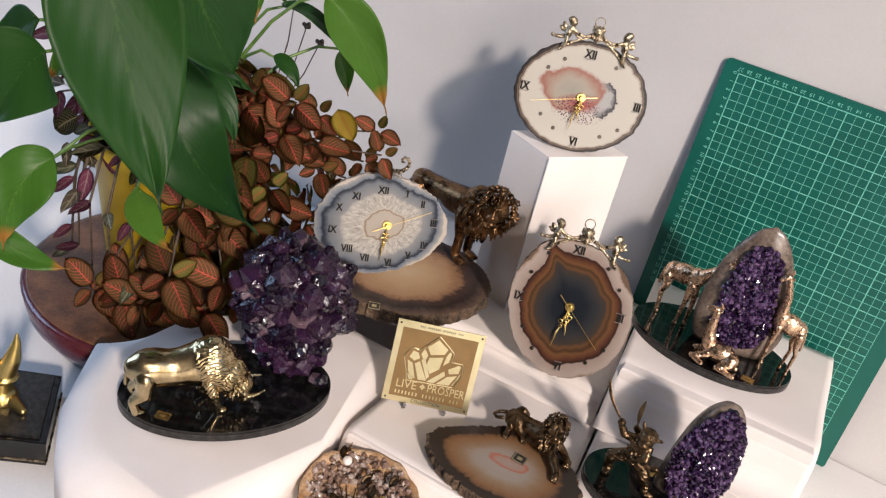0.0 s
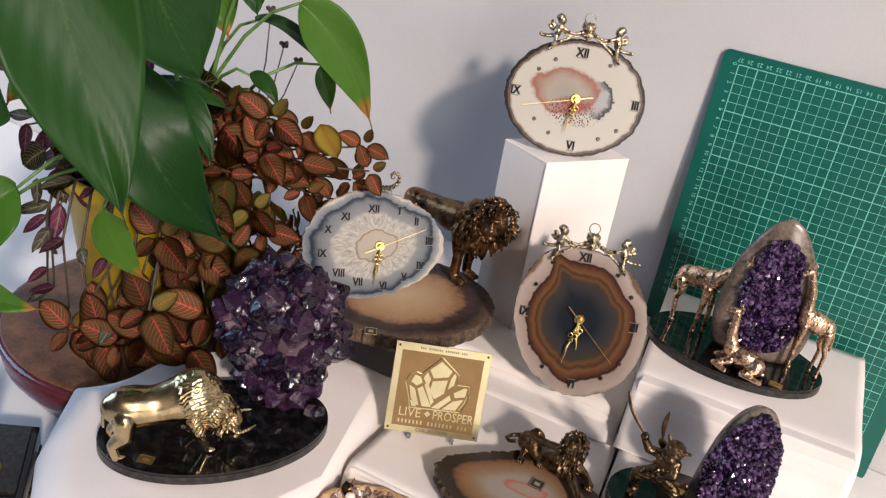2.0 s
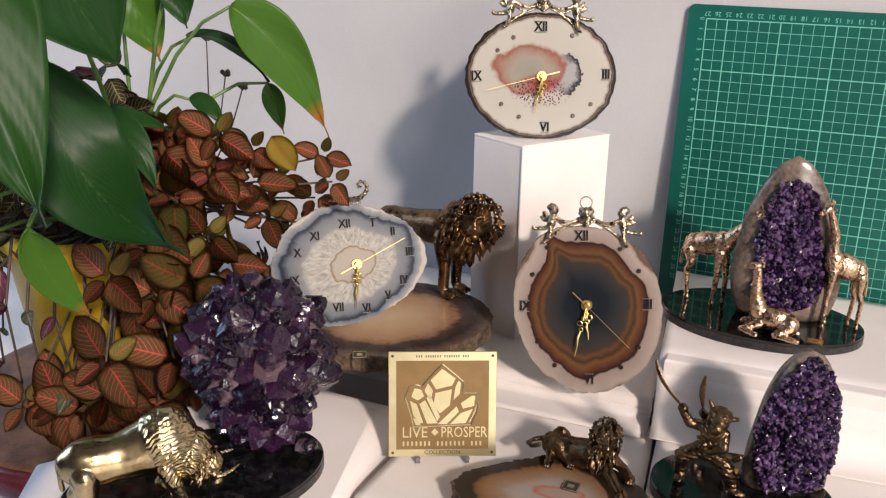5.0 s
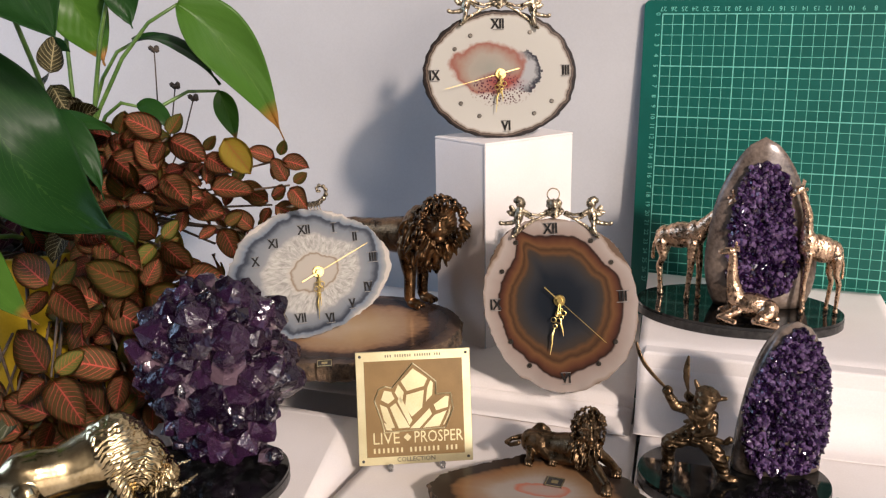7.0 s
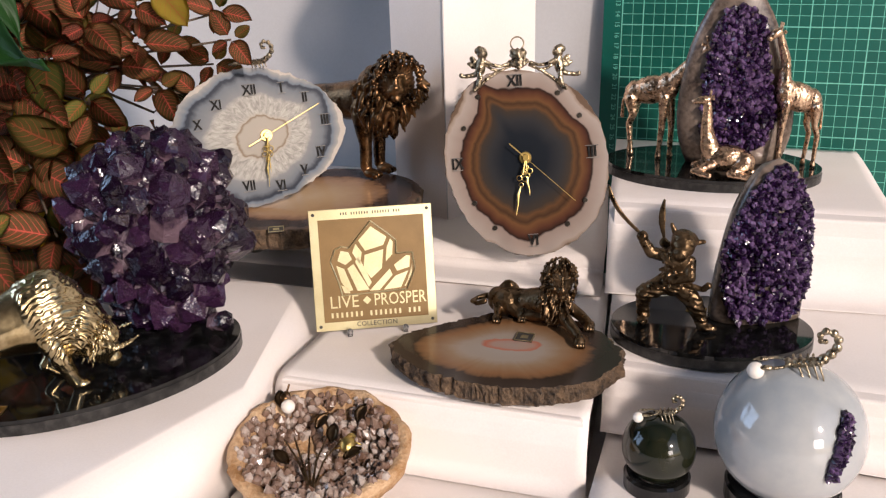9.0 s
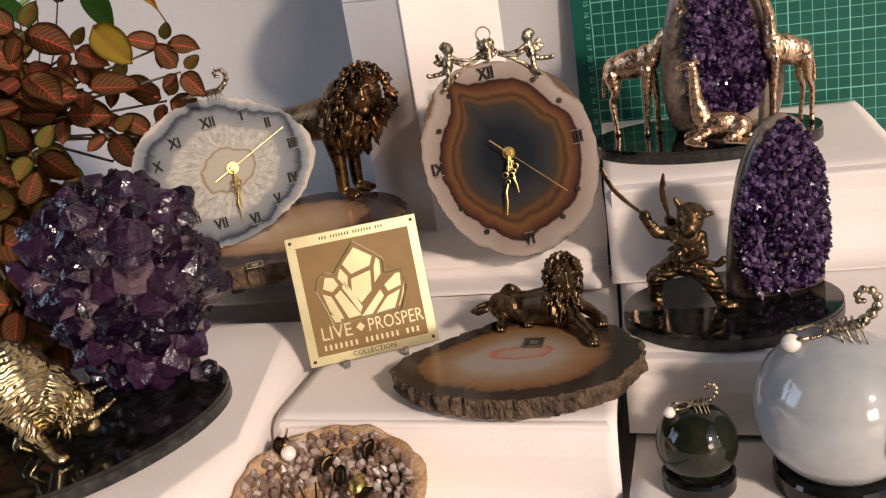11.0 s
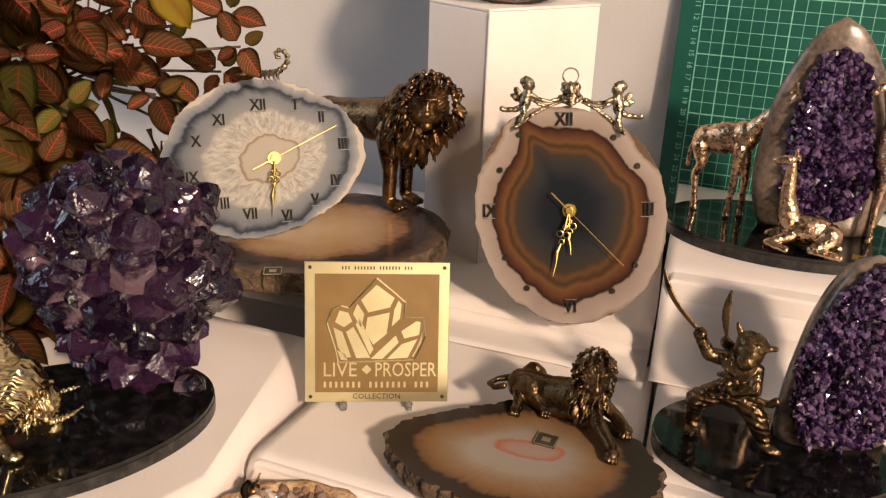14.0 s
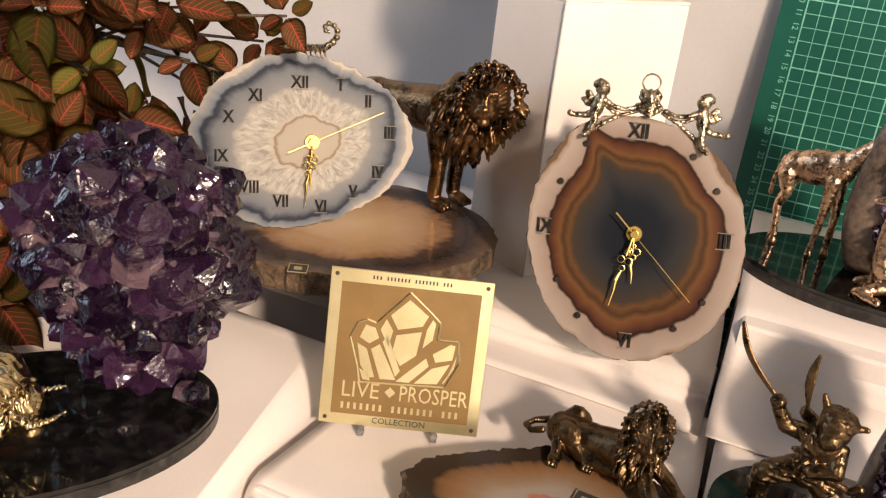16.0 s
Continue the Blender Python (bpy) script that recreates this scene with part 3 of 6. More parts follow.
def cherub(parent, m):
    """Winged child that leans inwards (to +x) along a garland."""
    c = Cast()
    c.grow = 1.08
    c.ball((0, 12, 2), (3.4, 3.6, 3.4))
    c.limb((-1, 8, 1.5, 2.6), (-3.5, 2, 1, 3.0))
    c.limb((0, 7, 3, 1.3), (5, 3, 3, 1.1), (10, 1.5, 2, 1.0), (15, 2, 1, 1.0))
    c.limb((-1, 7, 0, 1.2), (4, 1, 0, 1.0), (9, -1, 0, 0.9))
    c.limb((-4, 1, 2, 1.9), (-5, -4, 3, 1.6), (-8, -9, 2, 1.3), (-9.5, -9.5, 3.5, 1.2))
    c.limb((-4, 1, 0, 1.9), (-9, 0, 0, 1.5), (-14, 0.5, 0, 1.3), (-16, 1.5, 1, 1.3))
    c.ball((-6, 8.5, -1), (1.8, 4.0, 0.8), (0, 0, 28))
    c.ball((-7.5, 6.2, -1.3), (1.7, 3.6, 0.8), (0, 0, 50))
    c.ball((-1, 14, 2), (3.3, 2.6, 3.0))
    c.ball((1.8, 11.6, 4.4), (1.2, 1.0, 1.2))
    c.limb((-7, -8.5, 0, 0.9), (0, -4, 0, 1.0), (8, -1.2, 0, 0.9), (16, 0.5, 0, 0.8))
    return c.mesh("cherub", SILVERED, 0.4, 1, parent, m, rugged(0.35, 1.8))


def crest(parent, y, s):
    """Two cherubs on a garland, a mask and a hanging ring at the top of a clock."""
    one = cherub(parent, pose(-0.026, y - 0.004, 0.004, 0, 0, 8) @ Matrix.Scale(s, 4))
    two = one.copy()
    scene.collection.objects.link(two)
    two.matrix_basis = pose(0.027, y - 0.007, 0.004, 0, 0, -16) @ Matrix.Diagonal((-s, s, s, 1))
    c = Cast()
    c.ball((0, 4, 2), (4.5, 5, 3))
    c.ball((-3.5, 6, 1.5), (2, 3.2, 2))
    c.ball((3.5, 6, 1.5), (2, 3.2, 2))
    c.limb((-5, 1, 1, 1.8), (-3, -1, 3, 1.6))
    c.limb((5, 1, 1, 1.8), (3, -1, 3, 1.6))
    c.ball((0, -1.5, 3), (3.2, 2.8, 1.6))
    c.limb((0, 8.5, 1.5, 1.2), (0, 2, 4.4, 1.0))
    c.mesh("mask", SILVERED, 0.45, 1, parent, pose(0, y + 0.001, 0.003) @ Matrix.Scale(s, 4), rugged(0.6, 2.0))
    ringp = [(0.0052 * math.cos(q), 0.0052 * math.sin(q), 0) for q in (6.28319 * i / 24 for i in range(25))]
    part("hanging_ring", tube(ringp, [0.0006] * 25), SILVERED, parent, "", pose(0, y + 0.0165, 0.003), True)


def hand(parent, name, angle, length, wide, ornate, lift):
    """A clock hand; angle in degrees clockwise from twelve."""
    bm = bmesh.new()
    if ornate:
        tube([(0, -0.002, 0), (0, length * 0.3, 0)], [0.0007, 0.0005], bm)
        for x, y, r in ((-0.0022, 0.36, 0.0021), (0.0022, 0.36, 0.0021), (0, 0.47, 0.0017), (0, 0.25, 0.0015)):
            tube([(x + r * math.cos(q), length * y + r * math.sin(q), 0) for q in (6.28319 * i / 12 for i in range(13))], [0.0004] * 13, bm, 5)
        tube([(0, length * 0.5, 0), (0.001, length * 0.64, 0), (0, length * 0.8, 0), (0, length, 0)], [0.0005, 0.0011, 0.0005, 0.0002], bm)
    else:
        box((-wide / 2, -0.017, 0), (wide / 2, 0.0, 0.0003), bm)
        box((-wide / 5, 0.0, 0), (wide / 5, length, 0.0003), bm)
    return part(name, bm, GOLD, parent, "", pose(0, 0, lift) @ pose(0, 0, 0, 0, 0, -angle))


def hub(parent):
    bm = bmesh.new()
    rod((0, 0, 0.003), (0, 0, 0.0065), 0.0052, 0.0046, bm, 24)
    rod((0, 0, 0.0065), (0, 0, 0.011), 0.0028, 0.0022, bm, 20)
    part("hub", bm, GOLD, parent, "round gilt hub", None, False)


def stand_behind(parent, low, back):
    """Clear easel foot behind a leaning plate."""
    bm = bmesh.new()
    rod((-0.02, low + 0.004, -0.004), (-0.02, low + 0.002, -back), 0.0016, 0.0016, bm)
    rod((0.02, low + 0.004, -0.004), (0.02, low + 0.002, -back), 0.0016, 0.0016, bm)
    rod((-0.02, low + 0.002, -back), (0, 0, -0.004), 0.0016, 0.0016, bm)
    rod((0.02, low + 0.002, -back), (0, 0, -0.004), 0.0016, 0.0016, bm)
    part("easel", bm, CLEAR, parent, "clear plastic easel")


BAR = surface("worn_silver_paint", (0.09, 0.085, 0.08), (0.2, 0.19, 0.17), 0.5, 0.0, relief=0.0)


def numerals(parent, items, size, z):
    for body, x, y in items:
        ob = writing("numeral", body, size, STEEL, parent, pose(x / 1000, y / 1000, z) @ Matrix.Diagonal((0.82, 1, 1, 1)), 0.0007, "", size * 0.026)
        bm = bmesh.new()
        w = 0.0011 * len(body) + 0.0018
        box((-w, -size * 0.42, 0.0002), (w, -size * 0.375, 0.001), bm)
        box((-w, size * 0.375, 0.0002), (w, size * 0.42, 0.001), bm)
        part("numeral_bar", bm, BAR, parent, "", pose(x / 1000, y / 1000, z))


def studs(parent, places, z):
    for x, y in places:
        bm = bmesh.new()
        rod((0, 0, 0), (0, 0, 0.0016), 0.0022, 0.0018, bm, 14)
        part("stud", bm, STUD, parent, "", pose(x / 1000, y / 1000, z))


def oval(a, b):
    return lambda q: a * b / math.hypot(b * math.cos(q), a * math.sin(q)) / 1000


def leaning(x, y, z, turn, back, roll=0.0):
    return pose(x, y, z, 0, 0, turn) @ pose(0, 0, 0, 90 - back) @ pose(0, 0, 0, 0, 0, roll)


# cream clock on the tall box
clock = thing("clock", leaning(-0.1075, 0.8815, 0.3545, 27, 12), "oval cream agate clock with dark rim and cherub crest", "clock", "agate clocks")
plate("face", oval(72, 59), 0.006, (CREAM_AGATE, surface("dark_rind", (0.008, 0.006, 0.005), (0.045, 0.032, 0.024), 0.8, scale=200, relief=0.8)), clock, None, 20, 120, 3, 0.018)
numerals(clock, (("XII", -1, 46), ("III", 62, 2), ("VI", 4, -48), ("IX", -62, 0)), 0.0125, 0.0035)
studs(clock, ((-27, 36), (-42, 24), (29, 38), (-38, -26), (-21, -38), (31, -37), (48, -26)), 0.003)
hub(clock)
hand(clock, "hour_hand", 178, 0.026, 0.001, True, 0.008)
hand(clock, "minute_hand", 190, 0.036, 0.001, True, 0.0088)
hand(clock, "second_hand", 256, 0.055, 0.0008, False, 0.0098)
crest(clock, 0.0635, 1.3)
stand_behind(clock, -0.056, 0.04)

# blue-grey clock in front of the large lion
clock = thing("clock", leaning(-0.2315, 0.737, 0.193, 36, 14, 2), "egg-shaped blue-grey agate clock with white crystal centre", "clock", "agate clocks")
plate("face", around([66, 60, 54, 55, 61, 71, 78, 75, 64, 54, 52, 58]), 0.007, (BLUE_AGATE, WHITE_RIND), clock, None, 30, 180, 8, 0.028, "", 0.0, lambda q: 0.13 * noise.noise(Vector((math.cos(q) * 1.6, math.sin(q) * 1.6, 4.2))) + 0.05 * noise.noise(Vector((math.cos(q) * 5, math.sin(q) * 5, 1.2))))
numerals(clock, (("XII", -8, 38), ("I", 18, 37), ("II", 36, 27), ("III", 50, 7), ("IV", 43, -19), ("V", 27, -32), ("VI", 6, -42), ("VII", -20, -39), ("VIII", -40, -30), ("IX", -58, -10), ("X", -53, 15), ("XI", -36, 29)), 0.0112, 0.004)
hub(clock)
hand(clock, "hour_hand", 182, 0.03, 0.001, True, 0.008)
hand(clock, "minute_hand", 186, 0.042, 0.001, True, 0.0088)
hand(clock, "second_hand", 66, 0.05, 0.0008, False, 0.0098)
stand_behind(clock, -0.05, 0.04)


def scorpion(c, tail=1.0):
    """Segmented body along x, claws to -x, the tail curls up over +x."""
    c.limb((-6, 0, 2.4, 2.2), (6, 0, 3, 3.0), (12, 0, 4, 2.4))
    for k in range(6):
        c.ball((-6 + 3.4 * k, 0, 3.2), (1.7, 4.6 - 0.2 * abs(k - 2), 3.2))
    q = [(13, 5), (17, 8), (20, 12), (20.5, 17), (18, 21), (13.5, 22.5), (10.5, 20), (11, 16.5), (13.5, 16)]
    for i, (x, z) in enumerate(q):
        c.ball((x * 1.0, 0, z * tail), 3.3 - 0.2 * i)
    for a, b in zip(q, q[1:]):
        c.limb((a[0], 0, a[1] * tail, 1.4), (b[0], 0, b[1] * tail, 1.2))
    for sy in (-1, 1):
        for x in (-3, 1, 5, 8):
            c.limb((x, sy * 2.5, 3, 0.9), (x + 1, sy * 7, 4.6, 0.8), (x + 2.5, sy * 10.5, -0.5, 0.7), (x + 3, sy * 11, -4, 0.6))
        c.limb((-5, sy * 2, 3, 1.0), (-10, sy * 6, 3.4, 1.0), (-15, sy * 6.5, 3.0, 1.2))
        c.ball((-19, sy * 5.5, 3), (4.0, 2.0, 1.6))
        c.limb((-21, sy * 6.5, 3, 0.9), (-25, sy * 4.5, 3, 0.6))
    return c


ob = scorpion(Cast()).mesh("scorpion_charm", SILVERED, 0.5, 1, clock, pose(-0.001, 0.0575, 0.003) @ pose(0, 0, 0, -90) @ Matrix.Scale(0.8, 4))

# brown clock on the step
def notched(q):
    """Where the dark core runs out to the rim (minus) or the pale border bulges in (plus)."""
    s = 0.0
    for at, wide, much in ((118, 7, -0.2), (134, 12, 0.04), (40, 12, 0.07), (-92, 10, -0.06), (72, 16, -0.06), (0, 30, -0.05), (180, 40, -0.03), (-140, 25, -0.03), (-40, 25, -0.03)):
        d = (math.degrees(q) - at + 180) % 360 - 180
        s += much * math.exp(-(d / wide) ** 2)
    return s


clock = thing("clock", leaning(-0.0205, 0.7735, 0.177, 15, 16, 4), "brown and black banded agate clock with cherub crest", "clock", "agate clocks")
plate("face", around([65, 65, 67, 69, 73, 67, 64, 65, 72, 78, 77, 70]), 0.007, (BROWN_AGATE, ROCK), clock, None, 40, 160, 15, 0.02, "", 0.0, notched)
numerals(clock, (("XII", -4, 61), ("III", 53, 1), ("VI", 2, -66), ("IX", -54, -1)), 0.0122, 0.004)
studs(clock, ((29, 49), (45, 30), (45, -37), (30, -55), (-28, -54), (-43, -33), (-47, 27), (-34, 51)), 0.0035)
hub(clock)
hand(clock, "hour_hand", 177, 0.03, 0.001, True, 0.008)
hand(clock, "minute_hand", 193, 0.046, 0.001, True, 0.0088)
hand(clock, "second_hand", 135, 0.052, 0.0009, False, 0.0098)
crest(clock, 0.0735, 1.25)
stand_behind(clock, -0.068, 0.045)

# ---- plaque ----
plaque = thing("plaque", leaning(-0.1, 0.6405, 0.1265, 26, 12.8), "square brass plaque with crystal emblem on clear feet", "sign")
part("board", box((-0.04375, -0.04375, -0.0015), (0.04375, 0.04375, 0.0), None, 0.0003), BRASS, plaque)
part("panel", box((-0.0375, -0.0375, 0.0), (0.0375, 0.0365, 0.00025)), PRINT, plaque, "matt gold printed panel")
for sx, sy in ((-1, 1), (1, 1), (-1, -1), (1, -1)):
    bm = bmesh.new()
    rod((0, 0, 0), (0, 0, 0.0006), 0.0012, 0.0010, bm, 12)
    part("screw", bm, INK, plaque, "", pose(sx * 0.0404, sy * 0.0404, 0))


def poly(points, grow=1.0):
    cx, cy = sum(p[0] for p in points) / len(points), sum(p[1] for p in points) / len(points)
    return slab([((cx + (x - cx) * grow) / 1000, (cy + (y - cy) * grow) / 1000) for x, y in points], 0.0002, 0.0005)


def outline(points, w):
    pts = [(x / 1000, y / 1000, 0.0004) for x, y in points]
    bm = bmesh.new()
    for a, b in zip(pts, pts[1:] + pts[:1]):
        rod(a, b, w, w, bm, 6)
    return bm


part("emblem_outline", outline([(-0.5, 34), (11, 24.5), (17, 19), (16.5, 9.5), (28, 9.5), (29.5, -2), (23, -17), (-23.5, -18.5), (-25.5, -9), (-30.5, 6.5), (-27, 15), (-22, 17), (-17, 15.5)], 0.00055), BRASS, plaque, "pale brass outline")
for shape in ([(-0.5, 31), (11.5, 22), (8.5, 15.5), (-6, 12), (-11, 20.5)], [(-6.5, 10.5), (8.5, 14), (6.5, -1), (-2.5, -8.5), (-8, 0)], [(13, 21), (15, 18.5), (14, 8.5), (8.5, 3), (10, 14.5)],
              [(-12, 19), (-7.5, 12), (-9.5, 2), (-15, 12)], [(-23, 14.5), (-17, 13), (-14.5, 7), (-20, 3), (-26, 6.5)], [(-27, 4.5), (-21, 1.5), (-15, -16), (-19, -16.5), (-24, -9)], [(-19.5, 1.5), (-14.5, 5), (-3, -16.5), (-12.5, -16.8)],
              [(-13.5, 6), (-11, 11), (-1.5, -11), (-4, -15)], [(-5, -17), (12, -0.5), (14, -5.5), (3, -17)], [(14, 1), (24, 8), (27, 7.5), (26, -1.5), (16, -4)], [(15, -6.5), (25.5, -3), (19, -16), (5, -17)], [(27.5, -3.5), (28, 2), (27, -6), (22, -15.5), (21, -15.5)], [(-24.5, -10.5), (-19, -13), (-17.5, -17.5), (-22, -17)]):
    part("emblem_facet", poly(shape, 0.9), BRASS, plaque)
writing("lettering", "LIVE", 0.0128, BRASS, plaque, pose(-0.0225, -0.0235, 0.0003) @ Matrix.Diagonal((0.9, 1, 1, 1)), 0.0002)
writing("lettering", "PROSPER", 0.0128, BRASS, plaque, pose(0.0175, -0.0235, 0.0003) @ Matrix.Diagonal((0.74, 1, 1, 1)), 0.0002)
part("ornament", poly([(-9.2, -23), (-6.2, -19.9), (-3.2, -23), (-6.2, -26.1)]), BRASS, plaque)


def bars(words, height, material, m, thick):
    """A line of plain upright bars in groups, in place of small writing."""
    bm = bmesh.new()
    pitch = height * 0.94
    x = -pitch * (sum(words) + len(words) - 1) / 2
    for count in words:
        for k in range(count):
            box((x + pitch * 0.2, -height / 2, 0), (x + pitch * 0.62, height / 2, thick), bm)
            x += pitch
        x += pitch
    part("lettering_bar", bm, material, plaque, "", m)


bars((7, 7, 3), 0.0037, BRASS, pose(0, -0.0326, 0.0003), 0.0002)
writing("lettering", "COLLECTION", 0.0048, INK, plaque, pose(0, -0.0402, 0.0002), 0.0001)
bars((3, 7, 7, 3), 0.002, INK, pose(0, 0.0402, 0.0002), 0.0001)
for x in (-0.02, 0.02):
    bm = bmesh.new()
    rod((x, -0.0437, 0.005), (x, -0.0475, 0.0), 0.0022, 0.0022, bm)
    rod((x, -0.0475, 0.004), (x, -0.040, -0.03), 0.0018, 0.0018, bm)
    part("foot", bm, CLEAR, plaque, "clear plastic foot")


# ---- polished black bases, slabs and name tags ----
def tag(parent, m, w=0.013, d=0.009):
    t = part("name_tag", box((-w / 2, -d / 2, 0), (w / 2, d / 2, 0.0006)), GOLD if w > 0.0125 else INK, parent, "small gilt name tag" if w > 0.0125 else "small black and gilt name tag", m)
    bm = bmesh.new()
    for a, b in (((-w / 2, -d / 2), (w / 2, -d / 2 + 0.0005)), ((-w / 2, d / 2 - 0.0005), (w / 2, d / 2)), ((-w / 2, -d / 2), (-w / 2 + 0.0005, d / 2)), ((w / 2 - 0.0005, -d / 2), (w / 2, d / 2)), ((-w / 5, -d / 6), (w / 5, d / 6))):
        box((*a, 0.0005), (*b, 0.0009), bm)
    part("tag_frame", bm, BRASS if w < 0.0125 else PRINT, t)


def base(name, m, a, b, h, label, tagm=None):
    th = thing(name, m, label, "base", "black bases")
    part("slab", slab(ring(0, 0, a, b), 0.0003, h, None, 0.0012, 2), GRANITE, th)
    part("edge", slab(ring(0, 0, a + 0.0004, b + 0.0004), 0.0001, h * 0.72), GRANITE_SIDE, th, "matt stone edge")
    if tagm:
        tag(th, tagm)
    return th


base("plinth", pose(0.133, 0.668, 0.088, 0, 0, 6), 0.066, 0.048, 0.01, "oval polished black stone base under pirate and amethyst", pose(-0.008, 0.022, 0.01, 0, 0, -14))
base("plinth", pose(0.12, 0.863, 0.148, 0, 0, 0), 0.088, 0.056, 0.01, "oval polished black stone base under three giraffes", pose(0.049, -0.039, 0.01, 0, 0, -4))
base("plinth", pose(-0.243, 0.508, 0.0905, 0, 0, 52), 0.098, 0.062, 0.01, "oval polished black stone base under bison and amethyst", pose(-0.064, -0.032, 0.01, 0, 0, -32))
slabt = thing("agate_slab", pose(-0.205, 0.755, 0.1275, 0, 0, 40), "thick brown agate slice with rough rind under large lion", "agate slice", "agate slices")
plate("slice", around([97, 94, 88, 84, 83, 88, 97, 92, 84, 80, 83, 92]), 0.017, (BIG_AGATE, ROCK), slabt, None, 20, 160, 22, 0.03, "", 0.02)
tag(slabt, pose(-0.0445, -0.071, 0.0087, 0, 0, -12), 0.012, 0.012)
bm = bmesh.new()
for x, y in ((-0.05, 0), (0.03, 0.04), (0.03, -0.04)):
    rod((x, y, -0.032), (x, y, -0.008), 0.006, 0.005, bm, 14)
part("foot", bm, INK, slabt)
slabt = thing("agate_slab", pose(0.006, 0.599, 0.0905, 0, 0, 6), "flat grey and brown agate slice with rough dark rind", "agate slice", "agate slices")
plate("slice", around([76, 70, 63, 58, 51, 56, 72, 62, 52, 50, 55, 68]), 0.013, (SMALL_AGATE, ROCK), slabt, None, 20, 220, 31, 0.05, "", 0.02)
tag(slabt, pose(0.012, 0.017, 0.0067, 0, 0, -6), 0.012, 0.012)


# ---- crystals ----
def point_mesh(name, seed, material):
    """One quartz point: six sides, a skewed six-faced tip; root at the origin, one unit long."""
    rnd = random.Random(seed)
    bm = bmesh.new()
    rows = []
    for z, r in ((-0.45, 0.8), (0.45 + rnd.uniform(-0.1, 0.1), 1.0)):
        rows.append([bm.verts.new((r * 0.36 * math.cos(k * 1.0472 + 0.2) * (1 + rnd.uniform(-0.12, 0.12)), r * 0.36 * math.sin(k * 1.0472 + 0.2) * (1 + rnd.uniform(-0.12, 0.12)), z + rnd.uniform(-0.06, 0.06))) for k in range(6)])
    tip = bm.verts.new((rnd.uniform(-0.14, 0.14), rnd.uniform(-0.14, 0.14), 0.86))
    for k in range(6):
        bm.faces.new((rows[0][k], rows[0][(k + 1) % 6], rows[1][(k + 1) % 6], rows[1][k]))
        bm.faces.new((rows[1][k], rows[1][(k + 1) % 6], tip))
    me = bpy.data.meshes.new(name)
    bm.to_mesh(me)
    bm.free()
    me.materials.append(material)
    return me


POINTS = [point_mesh("crystal", k, AMETHYST) for k in range(6)]


def chunk_mesh(name, seed, material):
    """A blunt, worn quartz point: uneven sides, broken shoulders and a skewed, chipped tip."""
    rnd = random.Random(seed + 50)
    bm = bmesh.new()
    rows, lean = [], (rnd.uniform(-0.12, 0.12), rnd.uniform(-0.12, 0.12))
    for z, r in ((-0.55, 1.12), (0.05, 1.06), (0.36, 0.98), (0.7, 0.46)):
        row = []
        for k in range(7):
            a = k * 0.8976 + rnd.uniform(-0.16, 0.16)
            s = r * 0.38 * (1 + rnd.uniform(-0.16, 0.16))
            f = max(0.0, z)
            row.append(bm.verts.new((s * math.cos(a) + lean[0] * f, s * math.sin(a) + lean[1] * f, z + rnd.uniform(-0.08, 0.08))))
        rows.append(row)
    tip = bm.verts.new((lean[0] + rnd.uniform(-0.06, 0.06), lean[1] + rnd.uniform(-0.06, 0.06), 0.86))
    for r0, r1 in zip(rows, rows[1:]):
        for k in range(7):
            bm.faces.new((r0[k], r0[(k + 1) % 7], r1[(k + 1) % 7], r1[k]))
    for k in range(7):
        bm.faces.new((rows[-1][k], rows[-1][(k + 1) % 7], tip))
    me = bpy.data.meshes.new(name)
    bm.to_mesh(me)
    bm.free()
    me.materials.append(material)
    return me


CHUNKS = [chunk_mesh("crystal", k, AMETHYST) for k in range(9)]


def toward(d, spin):
    return d.to_track_quat("Z", "Y").to_matrix().to_4x4() @ pose(0, 0, 0, 0, 0, spin)


rnd = random.Random(5)
cluster = thing("amethyst_cluster", pose(-0.232, 0.578, 0.1015, 0, 0, 20), "dark purple amethyst cluster of stubby points on black base", "mineral")
bm = bmesh.new()
bmesh.ops.create_icosphere(bm, subdivisions=4, radius=1)
for v in bm.verts:
    k = 1 + 0.07 * noise.noise(v.co * 2.2)
    w = 1.0 if v.co.z > -0.2 else 1.0 - 0.35 * (-0.2 - v.co.z)
    v.co = Vector((v.co.x * 0.047 * k * w, v.co.y * 0.041 * k * w, 0.062 + v.co.z * 0.055 * k))
part("matrix", bm, surface("milky_quartz_root", (0.02, 0.009, 0.026), (0.2, 0.15, 0.18), 0.4, scale=70, fine=500, relief=0.8, depth=0.002, spread=(0.42, 0.62)), cluster, "massive purple quartz root", None, True)
